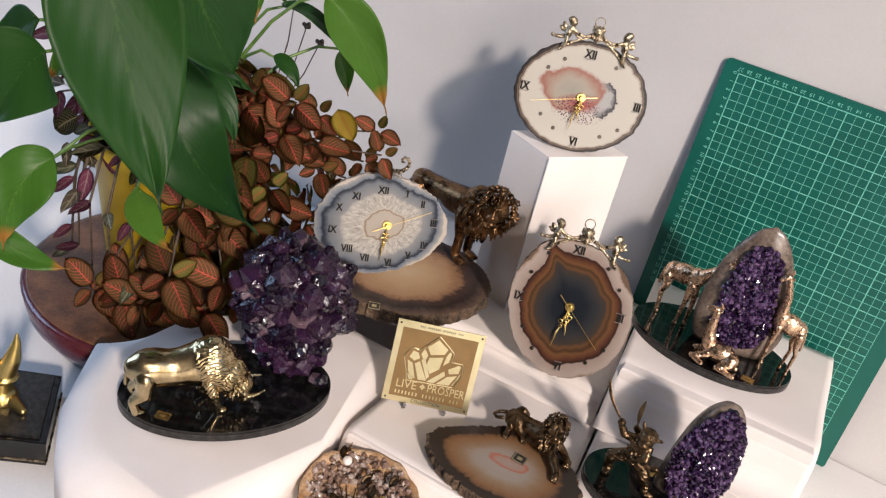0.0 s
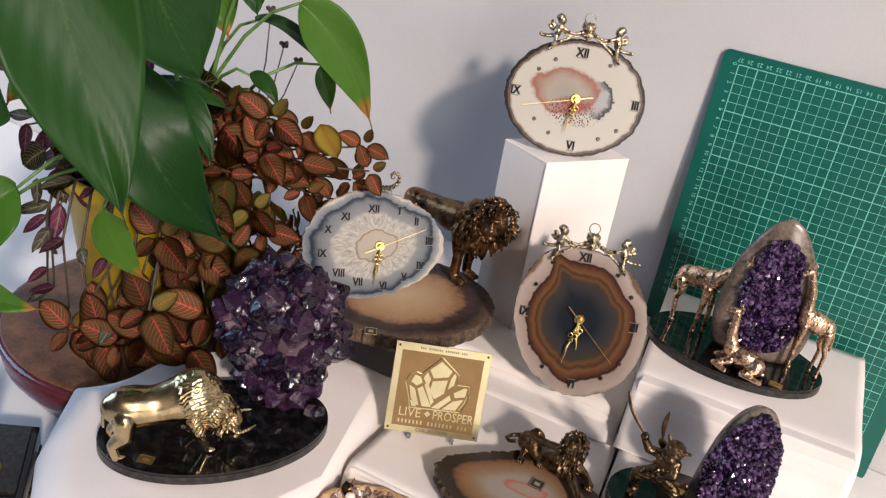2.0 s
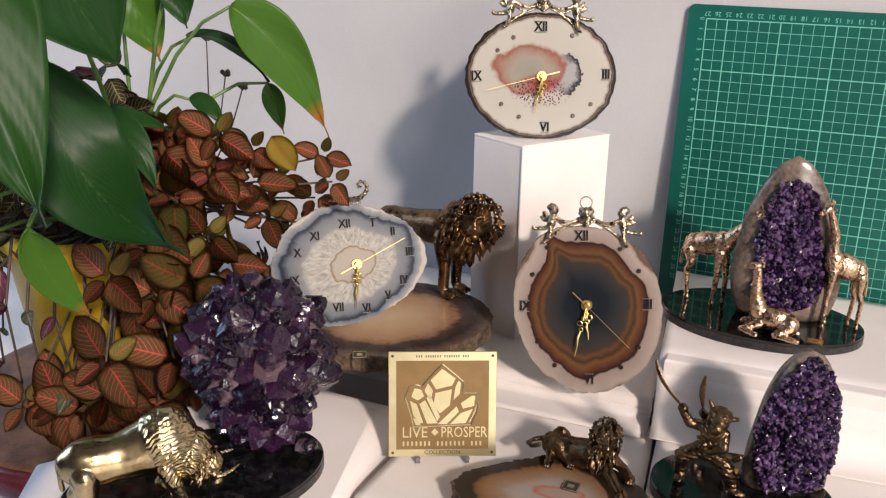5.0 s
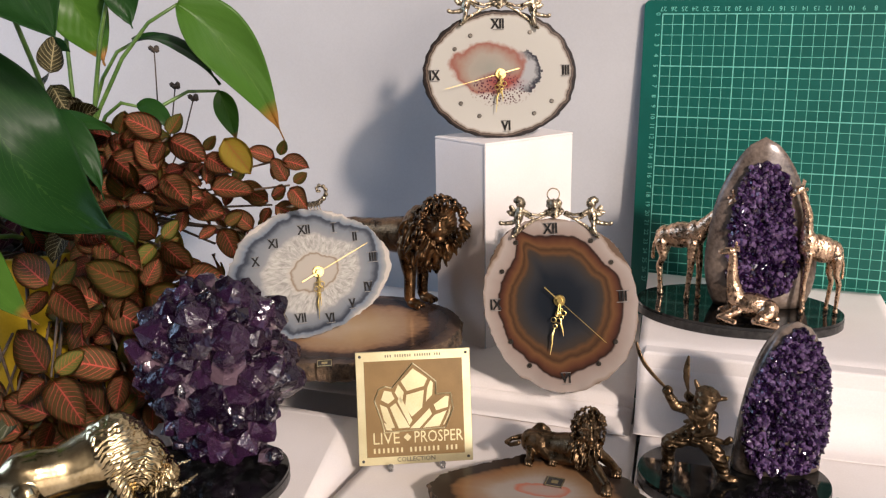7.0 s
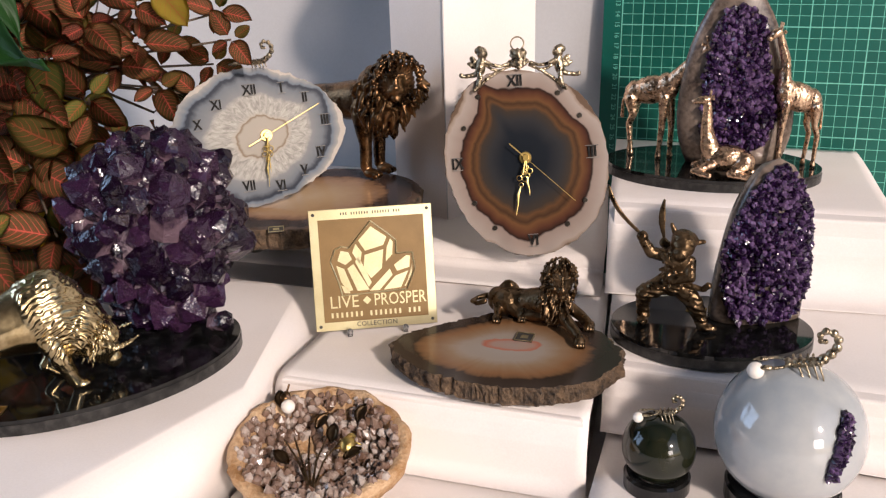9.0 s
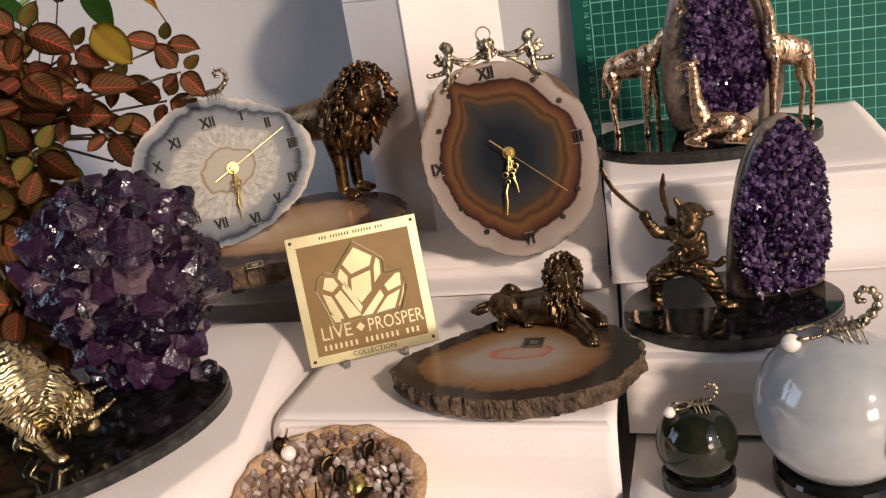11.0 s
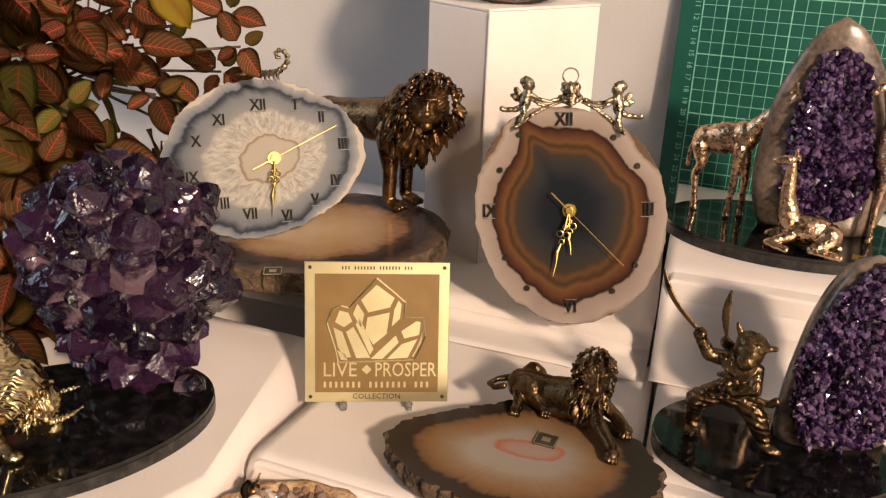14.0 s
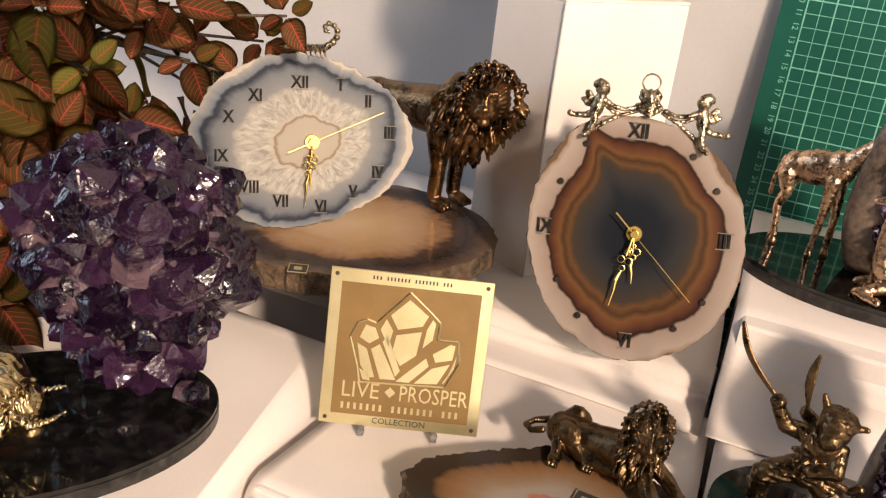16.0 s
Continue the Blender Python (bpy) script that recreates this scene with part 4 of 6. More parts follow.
for i in range(165):
    z = 1 - 2 * (i + 0.5) / 165
    q = i * 2.39996
    s = math.sqrt(1 - z * z)
    d = Vector((s * math.cos(q), s * math.sin(q), z))
    lump = 0.93 + 0.2 * noise.noise(d * 2.3 + Vector((3, 1, 7))) + rnd.uniform(-0.05, 0.05)
    size = rnd.choice((0.017, 0.02, 0.022, 0.025, 0.03)) * (0.85 + 0.3 * rnd.random())
    fat = s ** -0.4 * lump * (1.0 if z > -0.1 else 1.0 - 0.3 * (-0.1 - z))
    p = Vector((d.x * 0.0435 * fat, d.y * 0.039 * fat, 0.063 + d.z * 0.058))
    if p.z < 0.007:
        continue
    way = (d + Vector((0, 0, 0.3)) + Vector([rnd.uniform(-0.4, 0.4) for _ in range(3)])).normalized()
    ob = new("crystal", (CHUNKS if i % 3 else POINTS)[i % 6])
    ob.parent = cluster
    wide = rnd.uniform(1.0, 1.3)
    ob.matrix_basis = Matrix.Translation(p) @ toward(way, rnd.uniform(0, 60)) @ Matrix.Diagonal((size * wide, size * wide * rnd.uniform(0.85, 1.1), size * 0.8, 1))
spots = []
for i in range(220):
    z = rnd.uniform(-0.92, 1)
    q = rnd.uniform(0, 6.2832)
    s = math.sqrt(1 - z * z)
    d = Vector((s * math.cos(q), s * math.sin(q), z))
    w = 1.0 if z > -0.2 else 1.0 - 0.35 * (-0.2 - z)
    spots.append((Vector((d.x * 0.051 * w, d.y * 0.043 * w, 0.062 + d.z * 0.058)), d))
joined_later = (cluster, spots)
for x, y, z, size, lean in ((0.004, -0.012, 0.112, 0.036, 0.05), (-0.026, -0.012, 0.104, 0.032, -0.25), (0.028, -0.008, 0.1, 0.032, 0.3), (-0.008, 0.016, 0.108, 0.03, -0.1), (0.044, -0.02, 0.07, 0.03, 0.9), (-0.046, -0.016, 0.08, 0.03, -0.9), (0.02, -0.036, 0.085, 0.03, 0.2)):
    ob = new("crystal", CHUNKS[int(size * 1000) % 9])
    ob.parent = cluster
    ob.matrix_basis = Matrix.Translation((x, y, z)) @ toward(Vector((lean, -0.35, 0.8)).normalized(), 25) @ Matrix.Diagonal((size, size * 0.92, size * 0.75, 1))
for x, y, a in ((0.042, -0.03, 60),):
    ob = new("crystal", POINTS[4])
    ob.parent = cluster
    ob.matrix_basis = Matrix.Translation((x, y, 0.008)) @ toward(Vector((0.9, -0.4, 0.25)).normalized(), a) @ Matrix.Diagonal((0.02, 0.02, 0.015, 1))


def druse(spots, seed, lo, hi):
    """Many small quartz points joined; spots: place and direction."""
    rnd = random.Random(seed)
    verts, faces = [], []
    for p, d in spots:
        size = rnd.uniform(lo, hi)
        d = (d + Vector([rnd.uniform(-0.5, 0.5) for _ in range(3)])).normalized()
        m = Matrix.Translation(p) @ toward(d, rnd.uniform(0, 60)) @ Matrix.Scale(size, 4)
        me = POINTS[rnd.randrange(6)]
        n = len(verts)
        verts += [tuple(m @ v.co) for v in me.vertices]
        faces += [tuple(n + k for k in f.vertices) for f in me.polygons]
    return verts, faces


def joined(name, data, material, parent, label=""):
    me = bpy.data.meshes.new(name)
    me.from_pydata(data[0], [], data[1])
    me.materials.append(material)
    ob = new(name, me)
    ob.parent = parent
    return tagged(ob, label, kind="stuff")


joined("druse", druse(joined_later[1], 17, 0.004, 0.009), FILL, joined_later[0], "small purple points between the large ones")


def geode(name, m, label, rx, ry, h, lean, tip, count, seed, lo, hi, edge, foot=0.12, top=2.6, power=0.6):
    """Standing half-geode: polished rind behind, violet druse on the front (-y)."""
    th = thing(name, m, label, "mineral", "standing geodes")

    def body(u, q, grow=1.0):
        w = max(0.0, 1 - u ** top) ** power * (1 - foot * (1 - min(1.0, u * 3)) ** 2) * grow
        x, y = rx * w * math.cos(q), ry * w * math.sin(q)
        if y < 0:
            y *= 0.45
        k = 1 + 0.05 * noise.noise(Vector((math.cos(q) * 1.5, math.sin(q) * 1.5, u * 3 + seed)))
        return Vector((x * k + lean * u, y * k, h * (1 - (1 - u)) if u else 0.0))
    bm = bmesh.new()
    rows = [[bm.verts.new(body(j / 22, 6.28319 * i / 40)) for i in range(40)] for j in range(23)]
    for r0, r1 in zip(rows, rows[1:]):
        for i in range(40):
            bm.faces.new((r0[i], r0[(i + 1) % 40], r1[(i + 1) % 40], r1[i]))
    bm.faces.new(rows[0][::-1]), bm.faces.new(rows[-1])
    part("rind", bm, GREY_RIND, th, "polished grey and tan stone rind", None, True)
    rnd = random.Random(seed)
    spots = []
    while len(spots) < count:
        u, q = rnd.uniform(0.02, 0.97), rnd.uniform(math.pi * (1 + edge), math.pi * (2 - edge))
        if abs((u - 0.47) / (0.5 - edge * 0.38)) ** 2.6 + abs(math.cos(q) / (1.02 - edge * 0.9)) ** 2.6 > 1:
            continue
        p = body(u, q)
        d = Vector((math.cos(q) * 0.5, -1.0, (u - 0.45) * 0.7))
        spots.append((p + Vector((0, -0.0005, 0)), d))
    joined("druse", druse(spots, seed, lo, hi), DRUSE, th, "glittering violet crystal face")
    return th


geode("amethyst_geode", pose(0.136, 0.868, 0.1585, 0, 0, 12), "tall amethyst geode with grey rind between bronze giraffes", 0.05, 0.032, 0.15, -0.004, 0.8, 1500, 4, 0.0045, 0.009, 0.3, 0.24, 2.2, 0.62)
geode("amethyst_geode", pose(0.161, 0.688, 0.0985, 0, 0, 22), "slanting deep violet amethyst geode on black base", 0.031, 0.03, 0.112, 0.006, 0.8, 1700, 9, 0.0035, 0.007, 0.03, 0.0, 2.5, 0.5)

# ---- bronze animals ----
GRP = "bronze figures"


def tagf(ob, label):
    return tagged(ob, label, "figurine", GRP)


def bison_hair(p):
    """Long combed hair over hump, neck and head; a bare, slightly uneven flank."""
    rim = 1.5 * noise.noise(p / 9) + 6 * math.sin(p.z * 0.07)
    m = max(0.0, min(1.0, (p.x - 2 - rim) / 3.0)) * max(0.0, min(1.0, (p.z - 14) / 6))
    bare = 0.25 * noise.noise(p / 12)
    if m <= 0:
        return bare
    r = math.hypot(p.x - 24, p.z - 22)
    f = r / 0.5 + 3.0 * noise.noise(p / 15) + 3.6 * noise.noise(p / 4.2)
    strand = math.sin(f) + 0.5 * noise.noise(p / 4)
    return bare * (1 - m) + m * (0.4 + 0.32 * strand + 0.5 * noise.noise(p / 6))


c = Cast()
c.barrel([(-57, 44, 9, 11), (-50, 43, 14, 17), (-38, 43, 15.8, 18.5), (-22, 43, 15.2, 17.2), (-6, 45.5, 16.4, 20), (8, 48, 17.5, 24.5), (20, 48, 17.2, 26), (32, 42, 14.5, 23)])
c.ball((34, -3, 36), (17, 14, 20))
c.ball((45, -6, 24), (11, 10, 14), (0, 35, 0))
c.ball((50, -7, 13), (6.5, 6.5, 7))
for sy in (-1, 1):
    c.limb((44, -6 + sy * 9, 27, 2.4), (50, -6 + sy * 14, 24, 2.1))
    for k in range(9):
        c.ball((51 + 1.9 * k, -6 + sy * (14 - 0.05 * k * k), 24 + 0.05 * k * k), (1.0, 2.1 - 0.17 * k, 2.1 - 0.17 * k))
    c.limb((-46, sy * 9, 38, 11), (-46, sy * 10, 24, 8.5), (-57, sy * 10, 14, 4.6), (-53, sy * 10, 3, 5))
    c.ball((-50, sy * 10, 2.6), (6, 4.5, 3))
c.limb((12, 10, 34, 8), (16, 11, 18, 5), (8, 11, 9, 4), (16, 11, 3, 4.5))
c.limb((12, -10, 34, 8), (19, -12, 16, 5.4), (24, -12, 4, 4.6))
c.ball((28, -12, 2.6), (5.5, 4.5, 3))
c.limb((-60, 0, 52, 2), (-64, 0, 40, 1.6), (-63, 1, 26, 2.4))
c.locks((40, -5, 30), (14, 13, 17), 90, 4.0, 1.1, (-0.1, 0, -0.8), 4)
tagf(c.mesh("bison_figurine", POLISHED, 0.5, 24, None, pose(-0.2505, 0.4665, 0.1005, 0, 0, 47) @ Matrix.Diagonal((0.9, 1, 1, 1)), bison_hair), "polished golden bronze bison charging with lowered head")


def combed(centre, face, reach, strands, amount):
    """Strands that run outwards from the face over the mane."""
    f = Vector(face).normalized()
    side = f.cross(Vector((0, 0, 1))).normalized()
    up = side.cross(f)

    def h(p):
        d = p - Vector(centre)
        base = 0.14 * noise.noise(p / 2) + 0.3 * noise.noise(p / 8)
        if d.length > reach or d.normalized().dot(f) > 0.74:
            return base
        a = math.atan2(d.dot(up), d.dot(side))
        return base + amount * math.sin(a * strands + 3.5 * noise.noise(p / (reach * 0.22))) * min(1.0, (reach - d.length) / (0.2 * reach))
    return h


def mane(c, centre, r, count, length, thick, face, seed):
    f = Vector(face).normalized()
    c.locks(centre, r, count, length, thick, (-0.35 * f.x, -0.35 * f.y, -0.75), seed, lambda d: d.dot(f) < 0.72, 0.16)


c = Cast()
c.limb((-62, 0, 63, 12.5), (-24, 0, 67, 13), (12, 0, 70, 17))
c.ball((-55, 0, 60), (17, 15, 17))
c.ball((-4, 0, 66), (26, 15.5, 17))
for sy in (-1, 1):
    c.limb((20, sy * 10, 56, 10), (22, sy * 10, 32, 6.2), (21, sy * 10, 9, 5.4))
    c.ball((27, sy * 10, 4.5), (9, 6.5, 4.8))
    c.limb((-56, sy * 11, 58, 12), (-48, sy * 11, 34, 7), (-60, sy * 11, 14, 5), (-57, sy * 11, 5, 5))
    c.ball((-52, sy * 11, 4.2), (9, 6, 4.5))
    for k in range(3):
        c.ball((34, sy * 10 + (k - 1) * 4, 3.2), (3.4, 2, 3))
F = Vector((0.55, -0.83, 0.0)).normalized()
HC = Vector((63, -14, 91))
c.ball((34, -4, 77), (21, 18, 25))
c.ball(HC, (15, 15, 17))
c.ball(HC + F * 9 + Vector((0, 0, 3)), (8.5, 8.5, 9.5))
c.ball(HC + F * 14 + Vector((0, 0, -4)), (6.6, 6.6, 5.6))
c.ball(HC + F * 19 + Vector((0, 0, -1.5)), (3.4, 3.4, 2.4))
c.ball(HC + F * 15 + Vector((0, 0, -11)), (4.6, 4.6, 3.6))
side = Vector((-F.y, F.x, 0))
for k in (-1, 1):
    c.ball(HC + F * 15 + side * 4.2 * k + Vector((0, 0, -5)), (3.4, 3.4, 3.0))
    c.limb((*(HC + F * 16 + side * 1.6 * k + Vector((0, 0, 8))), 1.8), (*(HC + F * 14 + side * 7 * k + Vector((0, 0, 8.5))), 1.6))
    c.ball(HC + F * 14.5 + side * 5 * k + Vector((0, 0, 5)), 1.5)
    c.ball(HC + side * 13 * k + Vector((0, 0, 13)), (4, 4, 4.5))
    c.limb((*(HC + F * 15 + Vector((0, 0, 8))), 2.4), (*(HC + F * 18), 2.2))
c.locks(HC - F * 4, (24, 22, 26), 190, 12, 2.0, (-0.3 * F.x, -0.3 * F.y, -0.75), 6, lambda d: d.dot(F) < 0.62, 0.22)
c.locks((41, -6, 75), (25, 21, 27), 190, 13, 2.2, (-0.25, 0.0, -0.95), 7, lambda d: d.z < 0.7, 0.1)
c.limb((-70, 0, 62, 3), (-80, 2, 52, 2.6), (-86, 2, 38, 2.6), (-90, 2, 28, 4))
tagf(c.mesh("lion_figurine", DARK_BRONZE, 0.85, 3, None, pose(-0.1965, 0.836, 0.137, 0, 0, -16), combed(HC, F, 46, 24, 0.6)), "standing dark bronze lion on the large agate slice")

c = Cast()
c.limb((-28, 9, 8, 8.5), (-4, 6, 9, 9), (16, 2, 13, 10.5))
c.ball((-6, 8, 7), (26, 9, 7), (0, 0, -12))
c.ball((-21, 3, 8.5), (12, 6.5, 9.5), (0, 0, -15))
c.ball((2, 1, 5), (22, 9, 5.5), (0, 0, -12))
c.ball((-20, 15, 10), (10, 5, 10.5))
c.limb((-14, 0, 7, 5), (-7, -2, 4, 4))
c.limb((-24, -1, 6, 4.4), (-23, -6, 4, 3.6))
for x, y in ((-3.5, -3.5), (-22.5, -9)):
    c.ball((x, y, 2.8), (4.4, 5.2, 3))
    for k in (-1, 0, 1):
        c.ball((x + k * 2.2 + 0.8, y - 4.4, 2.0), (1.3, 2.0, 1.9))
c.ball((21, -2, 17), (10.5, 11, 14))
F = Vector((0.42, -0.9, -0.05)).normalized()
HC = Vector((27, -6, 32))
c.ball(HC, (10, 10, 11))
c.ball(HC + F * 7.5 + Vector((0, 0, -3)), (4.4, 4.4, 4.4))
c.ball(HC + F * 11 + Vector((0, 0, -1.6)), (2.4, 2.2, 1.7))
c.ball(HC + F * 8.5 + Vector((0, 0, -7)), (3.2, 3.0, 2.4))
c.limb((*(HC + F * 8.5 + Vector((0, 0, 6))), 2.0), (*(HC + F * 10.6), 1.7))
side = Vector((-F.y, F.x, 0))
for k in (-1, 1):
    c.limb((*(HC + F * 8.6 + side * 1.5 * k + Vector((0, 0, 4.6))), 1.3), (*(HC + F * 7 + side * 5.5 * k + Vector((0, 0, 5))), 1.3))
    c.ball(HC + F * 8 + side * 3.4 * k + Vector((0, 0, 2.4)), 1.2)
    c.ball(HC + F * 6 + side * 5.6 * k + Vector((0, 0, -1.5)), 3.0)
    c.ball(HC + side * 9 * k + Vector((0, 0, 8)), 2.8)
mane(c, HC - F * 1.5, (14.5, 12.5, 16), 200, 5.0, 1.1, F, 8)
c.locks((24, -5, 18), (11.5, 11.5, 13), 200, 4.2, 1.2, (0, -0.2, -0.8), 9)
c.limb((29, -10, 12, 5), (40, -20, 7, 4.2), (47, -27, 4.4, 3.8))
c.limb((29, 4, 12, 5), (42, 0, 7, 4), (49, -4, 4.4, 3.6))
for x, y in ((48.5, -30.5), (51, -6)):
    c.ball((x, y, 3.2), (4.8, 4.8, 3.4))
    for k in (-1.5, -0.5, 0.5, 1.5):
        c.ball((x + k * 2.2 + 0.6, y - 4.0 + 0.25 * k * k, 2.2), (1.25, 2.2, 2.1))
c.limb((-35, 12, 9, 2.2), (-44, 8, 8, 1.7), (-48, 3, 7, 1.6), (-43, 0, 7, 1.6), (-36, 1, 9, 2.0))
tagf(c.mesh("lion_figurine", BRONZE, 0.5, 1, None, pose(0.0115, 0.647, 0.097, 0, 0, 0) @ Matrix.Diagonal((0.86, 1.05, 1.05, 1)), combed(HC, F, 27, 24, 0.35)), "reclining bronze lion with raised head on agate slice")


def giraffe(head, neck, seed):
    c = Cast()
    c.ball((0, 0, 58), (20, 9, 12), (0, -14, 0))
    c.ball((14, 0, 62), (10, 8.5, 12))
    c.ball((-15, 0, 54), (9, 8.5, 11))
    hx, hz = head
    c.limb((16, 0, 64, 7.5), ((16 + hx) * 0.5 + neck, 0, (66 + hz) * 0.5, 5), (hx, 0, hz, 3.6))
    c.ball((hx + 5, 0, hz + 0.5), (7, 3.6, 3.6), (0, 28, 0))
    c.ball((hx + 10, 0, hz - 3), (3.4, 2.6, 2.6))
    for sy in (-1, 1):
        c.limb((hx, sy * 1.8, hz + 3, 1.1), (hx - 1, sy * 2.2, hz + 8, 1.0))
        c.ball((hx - 1, sy * 2.3, hz + 8.5), 1.3)
        c.ball((hx - 3, sy * 5, hz + 2.5), (1.2, 3, 1.6))
        c.limb((14, sy * 5, 54, 5), (15 + sy * 2, sy * 5, 29, 2.9), (14 + sy * 3, sy * 5, 5, 2.1), (14 + sy * 3, sy * 5, 2, 2.9))
        c.limb((-17, sy * 5, 50, 6.5), (-16 - sy * 2, sy * 5, 36, 3.4), (-20 - sy * 2, sy * 5, 27, 2.8), (-18 - sy * 3, sy * 5, 5, 2.1), (-18 - sy * 3, sy * 5, 2, 2.9))
    c.limb((-23, 0, 58, 1.6), (-27, 0, 44, 1.2), (-27, 0, 32, 1.8))
    return c.mesh("giraffe_figurine", ROSE, 0.6, 1, None, None, rugged(0.22, 2.4))


g = giraffe((47, 97), 0, 1)
g.matrix_world = pose(0.067, 0.873, 0.158, 0, 0, -20)
tagf(g, "standing rose bronze giraffe reaching towards the geode")
g = giraffe((26, 108), -4, 2)
g.matrix_world = pose(0.1835, 0.864, 0.158, 0, 0, 197) @ Matrix.Diagonal((0.76, 1, 1, 1))
tagf(g, "standing rose bronze giraffe with upright neck")
c = Cast()
c.ball((4, 0, 14), (19, 10, 11))
c.ball((18, -3, 11), (9, 9, 10))
c.limb((-8, 0, 18, 8), (-12, -1, 36, 5.2), (-13, -2, 58, 3.4))
c.ball((-17, -3, 61), (7, 3.4, 3.4), (0, -10, 0))
c.ball((-22.5, -3.5, 60), (3, 2.4, 2.3))
for sy in (-1, 1):
    c.limb((-12, -2 + sy * 1.8, 62, 1.0), (-11, -2 + sy * 2.2, 68, 1.1))
    c.ball((-9, -2 + sy * 4, 63), (1.2, 3, 1.6))
    c.limb((-6, sy * 7, 10, 4.5), (-20, sy * 9 - 3, 5, 3), (-8, sy * 10 - 6, 3, 2.6))
    c.limb((18, sy * 7 - 2, 10, 6), (8, sy * 9 - 6, 5, 3.2), (26, sy * 9 - 8, 3, 2.6))
g = c.mesh("giraffe_figurine", ROSE, 0.6, 1, None, pose(0.128, 0.826, 0.158, 0, 0, 2), rugged(0.24, 2.4))
tagf(g, "young rose bronze giraffe lying on the black base")

# ---- pirate with two sabres ----
c = Cast()
c.limb((-5, 0, 30, 7), (-19, -4, 23, 6), (-20, 0, 12, 4.6), (-19, 0, 5, 4.6))
c.ball((-19, -4, 3), (4, 7, 3))
c.limb((4, 0, 29, 7), (14, -5, 19, 6), (18, -3, 9, 4.6), (20, -4, 4, 4.4))
c.ball((23, -6, 3), (7, 4, 3))
c.limb((-1, 0, 30, 8.5), (1, -3, 44, 8), (1, -4, 50, 9))
c.ball((4, -7, 60), (8, 8.5, 8.5))
c.ball((5, -6, 64), (9, 9, 6.5), (0, 12, 0))
c.ball((3, -13, 56), (5.5, 4, 5))
c.limb((12, -5, 62, 2), (17, -5, 63, 1.4))
c.limb((-2, -4, 68, 2), (-4, -4, 73, 1.2))
c.limb((-7, -2, 50, 4.5), (-16, -6, 53, 4), (-21, -7, 61, 3.4))
c.ball((-22, -7, 64), 4)
c.limb((9, -4, 48, 4.5), (10, -11, 40, 4), (0, -12, 37, 3.6))
c.limb((-3, 4, 52, 4), (-9, 6, 56, 3.4))
c.limb((8, -5, 32, 2.4), (18, -6, 30, 2), (22, -6, 33, 2.4))
c.locks((0, -2, 40), (9, 8, 12), 60, 4, 1.3, (0, 0, -0.4), 3)
for k in range(60):
    f = k / 59
    c.ball((-24 - 22 * f - 4 * math.sin(3.1 * f), -6 + 8 * f, 66 + 27 * f), (0.9 + 1.0 * math.sin(2.9 * f), 0.62, 1.5))
    c.ball((-9 - 2.5 * math.sin(2.4 * f), 7 + 3 * f, 58 + 26 * f), (0.9 + 1.7 * max(0.0, math.sin(3.3 * f - 0.2)), 0.62, 1.5))
for k in range(-3, 4):
    c.limb((-2 + k * 2.6, -11 + 0.3 * k * k, 54, 1.2), (-1 + k * 1.6, -12, 46 + abs(k), 0.8))


def creased(p):
    """Ringed boots and trousers, rough coat; smooth blades."""
    if p.z > 72 or p.x < -26:
        return 0.0
    s = 0.3 * noise.noise(p / 2.6) + 0.12 * noise.noise(p / 1.1)
    if p.z < 30:
        s += 0.3 * math.sin(p.z * 1.5 + p.x * 0.4 + 2.0 * noise.noise(p / 6))
    return s


tagf(c.mesh("pirate_figurine", BRONZE, 0.45, 1, None, pose(0.108, 0.662, 0.098, 0, 0, 0), creased), "bronze pirate statuette swinging two sabres, on black base")

# ---- stone spheres with scorpions ----
SEA = surface("dark_green_tiger_eye", (0.002, 0.006, 0.004), (0.022, 0.022, 0.011), 0.07, scale=28, fine=200, relief=0.0, spread=(0.35, 0.75), coat=0.0)
CLOUD = surface("grey_white_agate", (0.27, 0.31, 0.34), (0.42, 0.43, 0.43), 0.07, scale=8, fine=90, relief=0.0, spread=(0.3, 0.7), coat=0.6)


